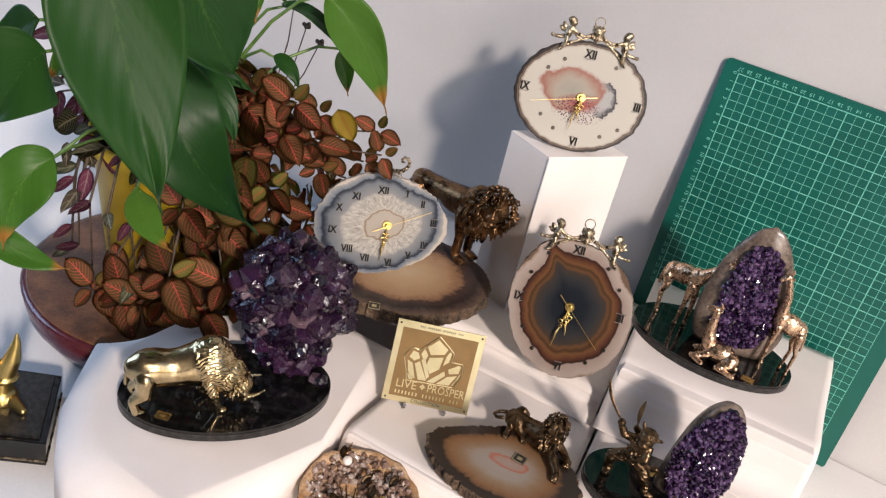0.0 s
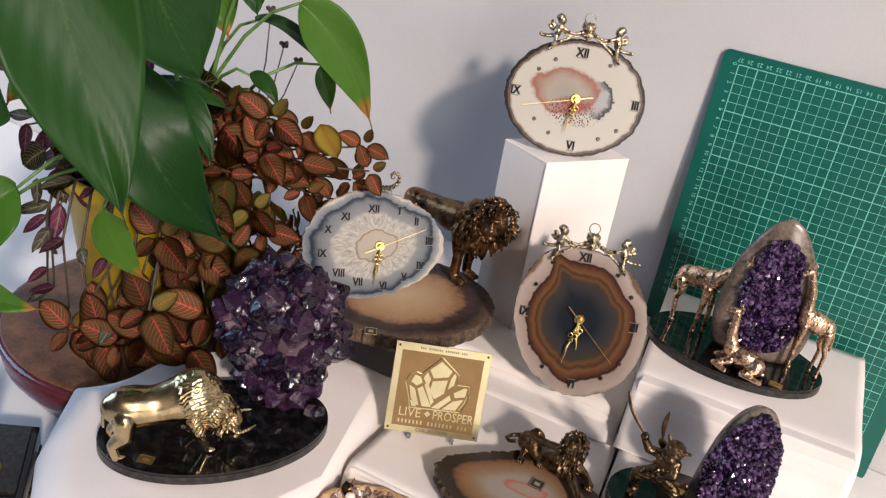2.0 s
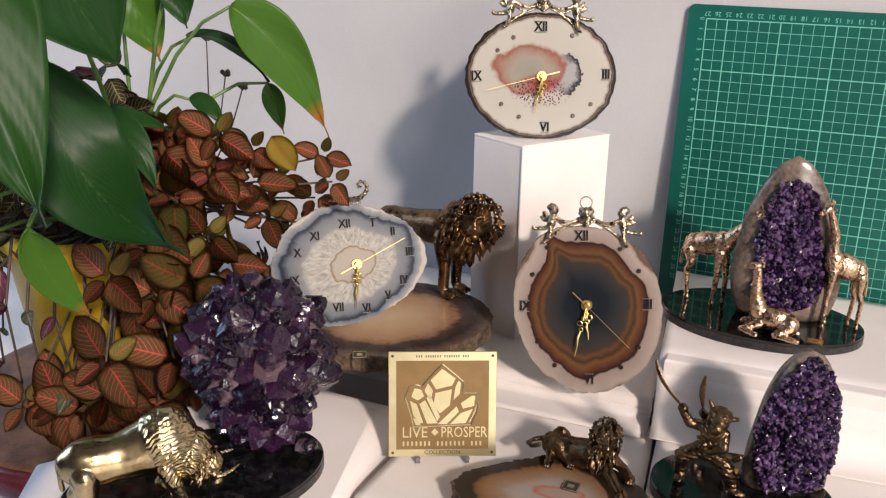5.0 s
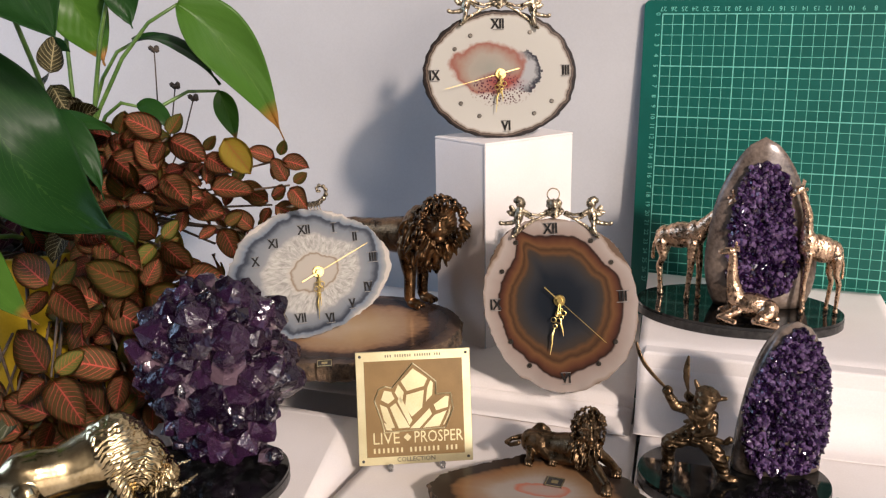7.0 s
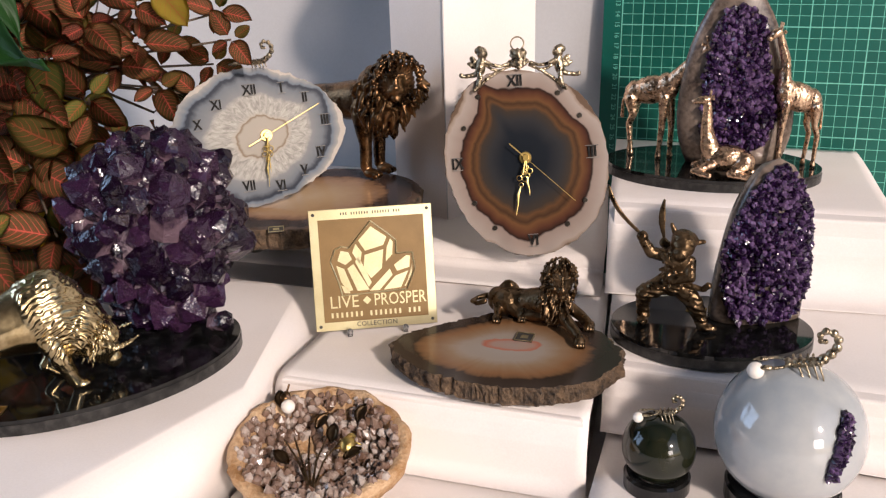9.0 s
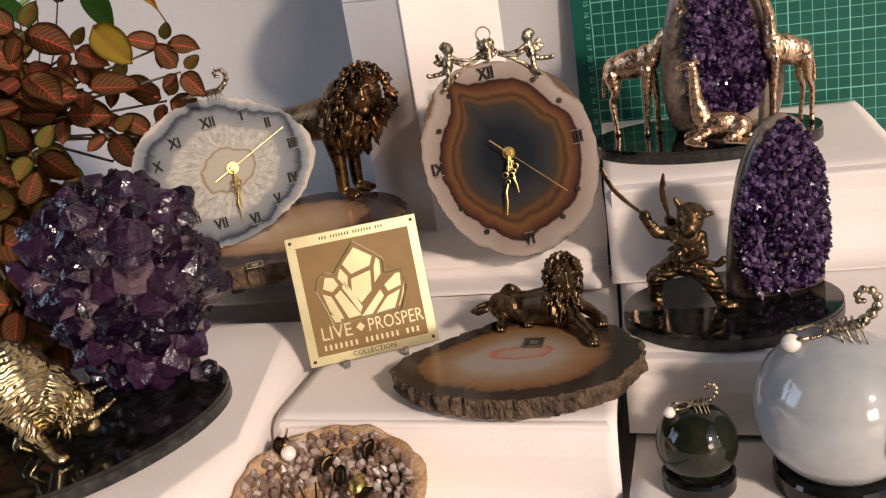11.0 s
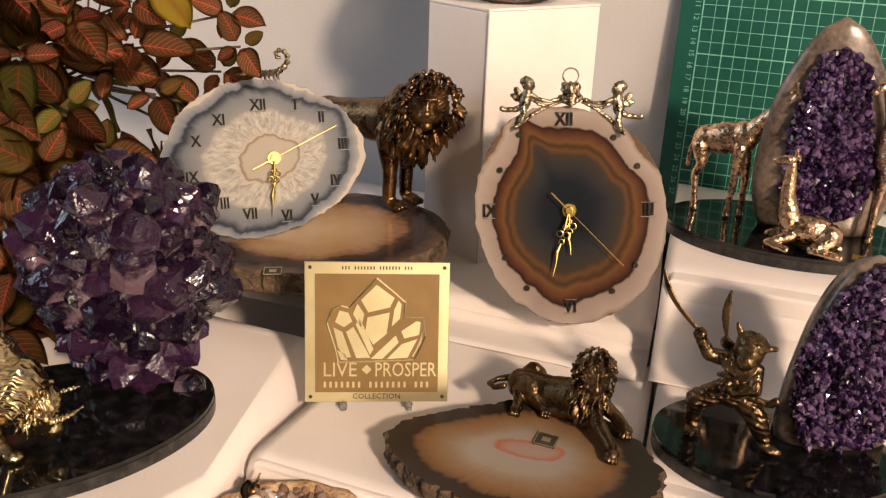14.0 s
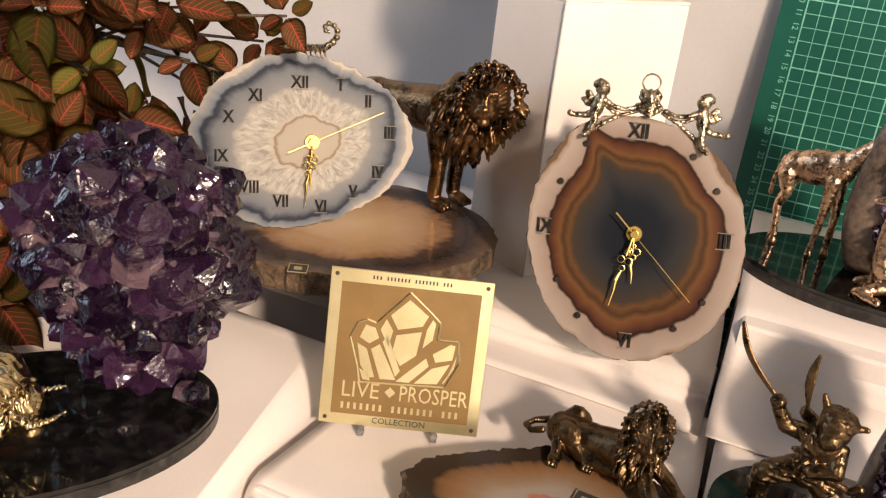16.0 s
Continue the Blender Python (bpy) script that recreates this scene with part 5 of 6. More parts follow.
def sphere(x, y, z, r, material, label, ringr, sc, turn, lift):
    th = thing("stone_sphere", pose(x, y, z + lift + r * 0.9), label, "stone sphere", "stone spheres")
    bm = bmesh.new()
    bmesh.ops.create_uvsphere(bm, u_segments=48, v_segments=32, radius=r)
    part("ball", bm, material, th, "", None, True)
    st = thing("ring_stand", pose(x, y, z), "round polished black ring stand under a stone sphere", "stand", "ring stands")
    bm = bmesh.new()
    n = 48
    prof = [(ringr, 0.0004), (ringr, lift * 1.1), (ringr - 0.0015, lift * 1.3), (ringr * 0.72, lift * 1.3), (ringr * 0.66, lift * 1.0), (ringr * 0.6, 0.0004)]
    rows = [[bm.verts.new((a * math.cos(6.28319 * i / n), a * math.sin(6.28319 * i / n), h)) for i in range(n)] for a, h in prof]
    for r0, r1 in zip(rows, rows[1:] + rows[:1]):
        for i in range(n):
            bm.faces.new((r0[i], r0[(i + 1) % n], r1[(i + 1) % n], r1[i]))
    part("stand_ring", bm, GRANITE, st)
    ob = scorpion(Cast()).mesh("scorpion_figurine", SILVERED, 0.55, 2, None, pose(x + 0.001, y, z + lift + r * 1.88, 0, -4, turn) @ Matrix.Scale(sc, 4))
    tagf(ob, "small silver-gilt scorpion on a polished sphere")
    bm = bmesh.new()
    bmesh.ops.create_uvsphere(bm, u_segments=24, v_segments=16, radius=0.0042 * sc + 0.0008)
    p = obj("pearl", bm, PEARL, None, "", True)
    a = radians(turn)
    p.matrix_world = pose(x - math.cos(a) * 0.023 * sc, y - math.sin(a) * 0.023 * sc - 0.003, z + lift + r * 1.84)
    tagged(p, "white pearl held by the scorpion's claws", "pearl", "pearls")
    return th


sphere(0.1115, 0.555, 0.042, 0.0215, SEA, "dark green banded stone sphere with a silky sheen", 0.0195, 0.55, 8, 0.0075)
big = sphere(0.1815, 0.561, 0.042, 0.041, CLOUD, "large pale grey agate sphere with a violet crystal pocket", 0.032, 0.95, 10, 0.009)
spots = []
rnd = random.Random(2)
for _ in range(1100):
    a, b = rnd.uniform(-0.3, 0.3), rnd.uniform(-0.5, 0.75)
    if abs(a - 0.25 * b) > 0.17 * (1 - abs(b)):
        continue
    d = Vector((0.56 + 0.4 * b, -0.72, 0.33 + a + 0.5 * b)).normalized()
    spots.append((d * 0.0405, d))
joined("crystal_pocket", druse(spots, 3, 0.004, 0.007), DRUSE, big, "violet crystals in a pocket")

# ---- small geode with gilt flowers and a beetle ----
GEODE_TOP = surface("tan_geode_skin", (0.34, 0.18, 0.065), (0.6, 0.42, 0.25), 0.6, scale=70, fine=500, relief=0.9, depth=0.002)
gd = thing("geode_half", pose(-0.086, 0.508, 0.061, 16, 0, 10), "open pale quartz geode half with gilt flower sprays", "mineral")
bm = bmesh.new()
n, prof = 72, [(0.1, -0.034), (0.55, -0.028), (0.85, -0.016), (0.99, -0.003), (1.0, 0.004), (0.93, 0.006), (0.84, 0.002), (0.72, -0.006), (0.45, -0.012), (0.15, -0.013)]
rows = []
for j, (f, h) in enumerate(prof):
    row = []
    for i in range(n):
        q = 6.28319 * i / n
        k = 1 + 0.07 * noise.noise(Vector((math.cos(q) * 2.5, math.sin(q) * 2.5, 3))) + 0.03 * noise.noise(Vector((math.cos(q) * 11, math.sin(q) * 11, j)))
        row.append(bm.verts.new((0.056 * f * k * math.cos(q), 0.048 * f * k * math.sin(q), h + 0.003 * noise.noise(Vector((q * 4, j, 1))))))
    rows.append(row)
for r0, r1 in zip(rows, rows[1:]):
    for i in range(n):
        bm.faces.new((r0[i], r0[(i + 1) % n], r1[(i + 1) % n], r1[i]))
bm.faces.new(rows[0][::-1]), bm.faces.new(rows[-1])
part("shell", bm, GEODE_TOP, gd, "rough tan rind", None, True)
rnd = random.Random(12)
spots = []
for i in range(700):
    q, f = rnd.uniform(0, 6.2832), math.sqrt(rnd.random()) * 0.9
    if 0.2 < f < 0.48 and math.sin(3 * q) > 0.5:
        continue
    spots.append((Vector((0.056 * f * math.cos(q), 0.048 * f * math.sin(q), -0.0135 + 0.02 * f * f)), Vector((-0.3 * math.cos(q), -0.3 * math.sin(q), 1))))
joined("druse", druse(spots, 5, 0.0035, 0.009), QUARTZ, gd, "pale glittering quartz lining")
bm = bmesh.new()
for i in range(5):
    a = i * 0.5 - 1.3
    tube([(0.002, -0.03, -0.004), (0.01 * math.sin(a), -0.012, 0.004), (0.022 * math.sin(a), 0.006 * math.cos(a), 0.005)], [0.0008, 0.0007, 0.0005], bm, 6)
part("spray_stem", bm, BRONZE, gd, "thin gilt stems")


def petal(length, width, bm):
    rows = []
    for j in range(6):
        f = j / 5
        w = width * math.sin(math.pi * (0.08 + 0.9 * f)) * 0.5
        rows.append([bm.verts.new((s * w, length * f, 0.25 * width * (abs(s) - 0.4) + 0.12 * length * math.sin(2.6 * f))) for s in (-1, -0.5, 0, 0.5, 1)])
    for r0, r1 in zip(rows, rows[1:]):
        for k in range(4):
            bm.faces.new((r0[k], r0[k + 1], r1[k + 1], r1[k]))
    bmesh.ops.solidify(bm, geom=bm.faces[:], thickness=0.0005)
    return bm


for i, (x, y, a) in enumerate(((-0.03, 0.028, 20), (-0.004, 0.012, -30), (0.018, -0.01, -60), (-0.014, -0.016, 60), (0.008, 0.002, 0), (0.02, 0.02, -20))):
    part("gilt_leaf", petal(0.013, 0.008, bmesh.new()), BRONZE, gd, "", pose(x, y, 0.004, 12, 0, a), True)
c = Cast()
c.ball((0, 0, 2.5), (5, 6, 4))
c.ball((0, 6, 2), (3, 2.4, 2.4))
for sx in (-1, 1):
    for y in (-3, 0, 3):
        c.limb((sx * 3, y, 2, 0.7), (sx * 7, y, 0, 0.6))
c.mesh("beetle", GOLD, 0.4, 1, gd, pose(0.019, 0.0, 0.004, 8, 0, -10))
c = Cast()
c.ball((0, 0, 0), (3.5, 4.5, 3))
c.limb((0, 4, 0, 0.9), (1, 8, 3, 0.7))
c.mesh("bud", DARK_BRONZE, 0.4, 1, gd, pose(-0.03, 0.036, 0.006))
bm = bmesh.new()
bmesh.ops.create_uvsphere(bm, u_segments=20, v_segments=14, radius=0.0045)
part("pearl", bm, PEARL, gd, "", pose(-0.025, 0.026, 0.008), True)

# ---- black plinth with a gilt figure at the far left ----
pl = thing("plinth", pose(-0.007, -0.005, 0.0), "square black plinth with gilt edging, partly seen", "base")
quad = [(-0.352, 0.405), (-0.415, 0.478), (-0.52, 0.415), (-0.46, 0.335)]
part("block", slab(quad, 0.0003, 0.028, None, 0.001), GRANITE, pl)
part("top_plate", slab([(x * 0.9 - 0.0437, y * 0.9 + 0.0408) for x, y in quad], 0.0275, 0.031), GRANITE_SIDE, pl, "matt black top plate")
bm = bmesh.new()
for a, b in zip(quad, quad[1:] + quad[:1]):
    rod((*a, 0.005), (*b, 0.005), 0.0012, 0.0012, bm, 6)
part("edging", bm, SILVERED, pl, "thin gilt edging")
c = Cast()
c.limb((0, 0, 4, 14), (0, 0, 12, 10), (0, 0, 24, 9))
c.ball((0, 0, 30), (16, 13, 5))
c.limb((4, 0, 34, 9), (10, 0, 52, 8), (14, 0, 70, 4.5), (15, 0, 82, 1.6))
c.limb((-4, 0, 34, 7), (-8, 0, 54, 5), (-6, 0, 66, 2))
c.limb((12, -6, 6, 6), (24, -14, 3, 4))
tagf(c.mesh("gilt_figurine", GOLD, 1.0, 4, None, pose(-0.43, 0.411, 0.031, 0, 0, 30)), "shiny gilt statuette with an upright fin")

# ---- potted plants ----
WOOD = surface("dark_stained_wood", (0.05, 0.02, 0.012), (0.16, 0.075, 0.035), 0.35, scale=30, fine=300, relief=0.2)
MAROON = surface("maroon_glaze", (0.045, 0.008, 0.012), (0.09, 0.018, 0.024), 0.25, scale=20, relief=0.05, coat=0.3)
YELLOW = surface("yellow_plastic", (0.62, 0.4, 0.01), (0.72, 0.5, 0.02), 0.4, scale=25, relief=0.05)
SOIL = surface("potting_soil", (0.012, 0.008, 0.006), (0.05, 0.035, 0.025), 0.95, scale=150, relief=1.0, depth=0.003)
STEM = surface("brown_stem", (0.035, 0.022, 0.014), (0.09, 0.06, 0.035), 0.6, scale=120, relief=0.2)
GREEN_STEM = surface("green_stalk", (0.05, 0.11, 0.02), (0.11, 0.2, 0.04), 0.4, scale=60, relief=0.1)
SEED = surface("dry_seed_head", (0.02, 0.015, 0.012), (0.09, 0.07, 0.05), 0.8, scale=300, relief=0.5)


def lathe(profile, n=56):
    bm = bmesh.new()
    rows = [[bm.verts.new((a * math.cos(6.28319 * i / n), a * math.sin(6.28319 * i / n), h)) for i in range(n)] for a, h in profile]
    for r0, r1 in zip(rows, rows[1:]):
        for i in range(n):
            bm.faces.new((r0[i], r0[(i + 1) % n], r1[(i + 1) % n], r1[i]))
    bm.faces.new(rows[0][::-1]), bm.faces.new(rows[-1])
    return bm


dish = thing("plant_stand", pose(-0.447, 0.647, 0), "round low maroon plant stand with a wooden top", "plant stand")
part("bowl", lathe([(0.115, 0.0004), (0.135, 0.004), (0.152, 0.03), (0.157, 0.056), (0.153, 0.0585), (0.14, 0.0585)]), MAROON, dish, "", None, True)
part("top", lathe([(0.14, 0.05), (0.1515, 0.0592), (0.1505, 0.0612), (0.145, 0.062)]), WOOD, dish, "dark wooden top")
pot = thing("flower_pot", pose(-0.462, 0.66, 0.0622), "bright yellow plastic flower pot on the wooden stand", "flower pot")
part("wall", lathe([(0.063, 0.0003), (0.066, 0.002), (0.085, 0.15), (0.089, 0.151), (0.09, 0.168), (0.086, 0.169), (0.083, 0.15), (0.08, 0.14)]), YELLOW, pot, "", None, True)
part("soil", lathe([(0.079, 0.139), (0.08, 0.147), (0.05, 0.152), (0.01, 0.153)]), SOIL, pot)


def veined(name, base, alt, vein, strength, count, width, rough, tip=None, coat=0.0, back=(0.2, 0.1, 0.08), sweep=0.9, relief=1.0):
    """Leaf: u across (0.5 is the midrib), v along; side veins sweep forward."""
    m, t, b = nodes_of(name)
    sep = t.nodes.new("ShaderNodeSeparateXYZ")
    t.links.new(coords(t, "UV"), sep.inputs[0])

    def op(kind, a, c=None, d=None):
        n = t.nodes.new("ShaderNodeMath")
        n.operation = kind
        for i, v in enumerate((a, c, d)):
            if v is None:
                continue
            if isinstance(v, (int, float)):
                n.inputs[i].default_value = v
            else:
                t.links.new(v, n.inputs[i])
        return n.outputs[0]
    co = coords(t)
    wob = op("MULTIPLY_ADD", noise_of(t, co, 220, 2), 0.08, -0.04)
    off = op("ADD", op("ABSOLUTE", op("SUBTRACT", sep.outputs[0], 0.5)), wob)
    along = op("ADD", sep.outputs[1], wob)
    mid = op("LESS_THAN", off, width)
    saw = op("ABSOLUTE", op("SUBTRACT", op("FRACT", op("MULTIPLY", op("SUBTRACT", along, op("MULTIPLY", op("POWER", off, 1.35), sweep)), count)), 0.5))
    side = op("LESS_THAN", saw, op("MULTIPLY_ADD", off, -0.5 * width * count, width * count * 0.42))
    twig = op("LESS_THAN", op("ABSOLUTE", op("SUBTRACT", op("FRACT", op("MULTIPLY", op("ADD", along, op("MULTIPLY", off, 1.5)), count * 1.6)), 0.5)), width * count * 0.26)
    net = op("MAXIMUM", mid, op("MAXIMUM", side, op("MULTIPLY", twig, 0.3 if sweep > 1 else 0.45)))
    rnd_ = t.nodes.new("ShaderNodeObjectInfo").outputs["Random"]
    body = mixed(t, noise_of(t, co, 60, 3), base, alt)
    body = mixed(t, op("MULTIPLY", rnd_, 0.5), body, back)
    if sweep < 1:
        body = mixed(t, ramp(t, off, [(0.0, (0.3, 0.3, 0.3)), (0.16, (0, 0, 0))]), body, tuple(0.4 * q for q in vein))
    col = mixed(t, op("MULTIPLY", net, strength), body, vein)
    if tip:
        col = mixed(t, ramp(t, sep.outputs[1], [(0.8, (0, 0, 0)), (0.88, (1, 1, 1))]), col, tip)
    t.links.new(col, b.inputs["Base Color"])
    b.inputs["Roughness"].default_value = rough
    b.inputs["Coat Weight"].default_value = coat
    b.inputs["Specular IOR Level"].default_value = 0.2 if sweep < 1 else 0.2
    thin = t.nodes.new("ShaderNodeBsdfTranslucent")
    t.links.new(mixed(t, 1.0, col, (1.0, 1.0, 0.55), "MULTIPLY"), thin.inputs[0])
    share = t.nodes.new("ShaderNodeMixShader")
    share.inputs[0].default_value = 0.22
    t.links.new(b.outputs[0], share.inputs[1]), t.links.new(thin.outputs[0], share.inputs[2])
    t.links.new(share.outputs[0], t.nodes["Material Output"].inputs[0])
    h = op("MULTIPLY_ADD", net, -0.6, op("MULTIPLY", noise_of(t, co, 500, 2), relief))
    bump(t, b, h, 0.35 if sweep < 1 else 0.05, 0.0008)
    return m


FITTONIA = [veined("red_veined_leaf", (0.1, 0.09, 0.025), (0.17, 0.1, 0.034), (0.7, 0.13, 0.09), 0.85, 9, 0.02, 0.5, None, 0.0, (0.075, 0.032, 0.014)),
            veined("brown_veined_leaf", (0.075, 0.046, 0.02), (0.135, 0.062, 0.026), (0.66, 0.11, 0.075), 0.8, 10, 0.02, 0.5, None, 0.0, (0.06, 0.02, 0.016)),
            veined("green_veined_leaf", (0.09, 0.13, 0.022), (0.15, 0.16, 0.03), (0.52, 0.12, 0.05), 0.7, 8, 0.022, 0.5, None, 0.0, (0.16, 0.07, 0.025)),
            veined("cream_veined_leaf", (0.03, 0.034, 0.014), (0.05, 0.05, 0.018), (0.55, 0.48, 0.27), 0.85, 8, 0.024, 0.5, None, 0.0, (0.07, 0.03, 0.02))]
YELLOWING = veined("yellowing_leaf", (0.4, 0.3, 0.03), (0.5, 0.36, 0.05), (0.5, 0.15, 0.05), 0.5, 7, 0.02, 0.5, None, 0.0, (0.3, 0.26, 0.04))
LILY = veined("glossy_green_leaf", (0.008, 0.036, 0.008), (0.014, 0.054, 0.011), (0.04, 0.1, 0.02), 0.6, 13, 0.007, 0.4, None, 0.0, (0.03, 0.095, 0.014), 2.4, 0.25)
LILY_OLD = veined("green_leaf_brown_tip", (0.035, 0.11, 0.011), (0.055, 0.15, 0.016), (0.11, 0.21, 0.035), 0.5, 13, 0.008, 0.36, (0.3, 0.15, 0.03), 0.0, (0.09, 0.19, 0.022), 2.2, 0.3)
PINK = veined("purple_leaf", (0.11, 0.02, 0.055), (0.26, 0.06, 0.13), (0.45, 0.35, 0.34), 0.5, 4, 0.03, 0.45, None, 0.0, (0.05, 0.03, 0.04))
STRIPED = veined("striped_green_leaf", (0.06, 0.09, 0.04), (0.16, 0.17, 0.1), (0.42, 0.4, 0.3), 0.6, 3, 0.06, 0.4, None, 0.0, (0.1, 0.03, 0.06))


def leaf_sheet(along, wide, cup, wave, droop, seed, nu=8, nv=12, thick=0.0005):
    """An ovate pointed leaf along +y, its face to +z."""
    rnd = random.Random(seed)
    bm = bmesh.new()
    uv = bm.loops.layers.uv.new("leaf")
    rows, place = [], {}
    for j in range(nv + 1):
        f = j / nv
        w = wide * 0.5 * (math.sin(math.pi * f ** 0.85) ** 0.62 * (1 - 0.1 * f) + 0.015)
        row = []
        for i in range(nu + 1):
            s = 2 * i / nu - 1
            z = cup * wide * (abs(s) ** 1.5) - droop * along * f * f + wave * wide * math.sin(7 * f + seed + 2 * s) * abs(s)
            v = bm.verts.new((s * w + 0.04 * along * math.sin(3 * f + seed) * f, along * f, z))
            place[v] = (i / nu, f)
            row.append(v)
        rows.append(row)
    for r0, r1 in zip(rows, rows[1:]):
        for k in range(nu):
            bm.faces.new((r0[k], r0[k + 1], r1[k + 1], r1[k]))
    for f in bm.faces:
        f.smooth = True
        for lp in f.loops:
            lp[uv].uv = place[lp.vert]
    bmesh.ops.solidify(bm, geom=bm.faces[:], thickness=thick)
    return bm


fitt = thing("fittonia", pose(-0.452, 0.668, 0.215), "bushy nerve plant with brown-green leaves and red veins", "plant")
SHEETS = []
for k in range(10):
    bm = leaf_sheet(1.0, 0.68 + 0.03 * (k % 4), 0.13 + 0.03 * (k % 3), 0.05, 0.16 + 0.05 * (k % 4), k, 6, 8, 0.012)
    me = bpy.data.meshes.new("leaf")
    bm.to_mesh(me)
    bm.free()
    me.materials.append((FITTONIA[0], FITTONIA[2], FITTONIA[0], FITTONIA[1], FITTONIA[2], FITTONIA[0], FITTONIA[1], FITTONIA[3], FITTONIA[0], YELLOWING)[k])
    SHEETS.append(me)
rnd = random.Random(21)
ORIGIN = Vector((-0.452, 0.668, 0.215))


def small_leaf(p, way, face, length, k):
    ob = new("leaf", SHEETS[k])
    y = way.normalized()
    z = (face - y * face.dot(y)).normalized()
    x = y.cross(z)
    m = Matrix((x, y, z)).transposed().to_4x4()
    ob.parent = fitt
    ob.matrix_basis = Matrix.Translation(p - ORIGIN) @ m @ Matrix.Scale(length, 4)


stems = 0
for n_ in range(74):
    z = 1 - 2 * (n_ + 0.5) / 74
    q = n_ * 2.39996
    d = Vector((math.sqrt(1 - z * z) * math.cos(q), math.sqrt(1 - z * z) * math.sin(q), z))
    shell = rnd.uniform(0.62, 1.0)
    p = Vector((-0.363 + 0.112 * d.x * shell, 0.672 + 0.098 * d.y * shell, 0.195 + 0.125 * d.z * shell))
    if p.x < -0.5 or p.z < 0.085 or (p.x < -0.405 and p.y < 0.67 and p.z < 0.27) or (p.x > -0.305 and p.y < 0.76 and p.z < 0.28):
        continue
    k = n_ % 9
    out = (d + Vector((0.3, -0.5, 0.35))).normalized()
    length = rnd.uniform(0.03, 0.05) * (1.0 if d.y < 0.3 else 0.8)
    spin = rnd.uniform(0, 1.6)
    side = out.cross(Vector((0, 0, 1))).normalized()
    up = side.cross(out).normalized()
    for a in (spin, spin + 3.14159, spin + 1.57, spin + 4.71):
        big = 1.0 if a in (spin, spin + 3.14159) else 0.62
        way = side * math.cos(a) + up * math.sin(a) + out * rnd.uniform(-0.1, 0.45)
        small_leaf(p + way * 0.004, way, out + Vector([rnd.uniform(-0.3, 0.3) for _ in range(3)]), length * big * rnd.uniform(0.85, 1.15), (k + (1 if big < 1 else 0)) % 9)
    root = Vector((-0.44 + 0.05 * rnd.uniform(-1, 1), 0.66 + 0.04 * rnd.uniform(-1, 1), 0.205))
    bend = (p + root) / 2 + Vector((0, 0, 0.02 + 0.02 * rnd.random()))
    if n_ % 2 == 0:
        part("stem", tube([root - ORIGIN, bend - ORIGIN, p - out * 0.012 - ORIGIN, p - ORIGIN], [0.0018, 0.0015, 0.0012, 0.0009], None, 6), STEM, fitt, "", None, True)
# lower front sprays and the far right sprig
for px, py, pz, ln, a0 in ((-0.306, 0.566, 0.158, 0.045, 0.2), (-0.345, 0.532, 0.162, 0.042, 0.9), (-0.335, 0.585, 0.2, 0.04, 0.5), (-0.33, 0.60, 0.215, 0.042, 1.2), (-0.262, 0.735, 0.292, 0.024, 0.3), (-0.249, 0.728, 0.272, 0.024, 1.0),
                        (-0.275, 0.74, 0.25, 0.028, 0.5), (-0.325, 0.64, 0.28, 0.04, 0.1), (-0.36, 0.56, 0.22, 0.038, 0.7), (-0.39, 0.545, 0.14, 0.04, 0.3),
                        (-0.36, 0.545, 0.12, 0.04, 0.4), (-0.41, 0.54, 0.18, 0.042, 1.1), (-0.33, 0.57, 0.11, 0.04, 0.8), (-0.31, 0.60, 0.12, 0.038, 0.1), (-0.44, 0.53, 0.12, 0.038, 0.6), (-0.38, 0.56, 0.2, 0.044, 0.2), (-0.43, 0.55, 0.15, 0.04, 1.3),
                        (-0.35, 0.60, 0.25, 0.044, 0.6), (-0.40, 0.58, 0.26, 0.042, 1.0), (-0.33, 0.62, 0.15, 0.042, 0.9), (-0.37, 0.58, 0.10, 0.04, 0.3), (-0.32, 0.66, 0.32, 0.034, 0.5), (-0.36, 0.65, 0.32, 0.036, 0.2),
                        (-0.30, 0.72, 0.27, 0.028, 0.4), (-0.31, 0.71, 0.235, 0.03, 1.1), (-0.29, 0.735, 0.225, 0.026, 0.7), (-0.33, 0.69, 0.255, 0.032, 0.2), (-0.345, 0.67, 0.30, 0.03, 1.0), (-0.315, 0.70, 0.30, 0.026, 0.6),
                        (-0.38, 0.66, 0.335, 0.032, 0.9), (-0.34, 0.65, 0.23, 0.036, 1.3), (-0.325, 0.67, 0.2, 0.034, 0.1), (-0.305, 0.69, 0.18, 0.03, 0.8), (-0.37, 0.62, 0.29, 0.036, 0.5), (-0.335, 0.63, 0.175, 0.036, 1.1)):
    if px < -0.375:
        pz = min(pz, 0.1)
    p, out = Vector((px, py, pz)), Vector((0.35, -0.75, 0.5)).normalized()
    side = out.cross(Vector((0, 0, 1))).normalized()
    up = side.cross(out).normalized()
    for i, a in enumerate((a0, a0 + 3.14159, a0 + 1.57, a0 + 4.71)):
        way = side * math.cos(a) + up * math.sin(a) + out * rnd.uniform(0.0, 0.3)
        small_leaf(p + way * 0.004, way, out + Vector([rnd.uniform(-0.2, 0.2) for _ in range(3)]), ln * (1.0 if i < 2 else 0.6), (0, 5, 1, 8)[i])
    part("stem", tube([Vector((-0.43, 0.66, 0.21)) - ORIGIN, (p + Vector((-0.43, 0.66, 0.25))) / 2 - ORIGIN, p - ORIGIN], [0.0018, 0.0013, 0.0009], None, 6), STEM, fitt, "", None, True)
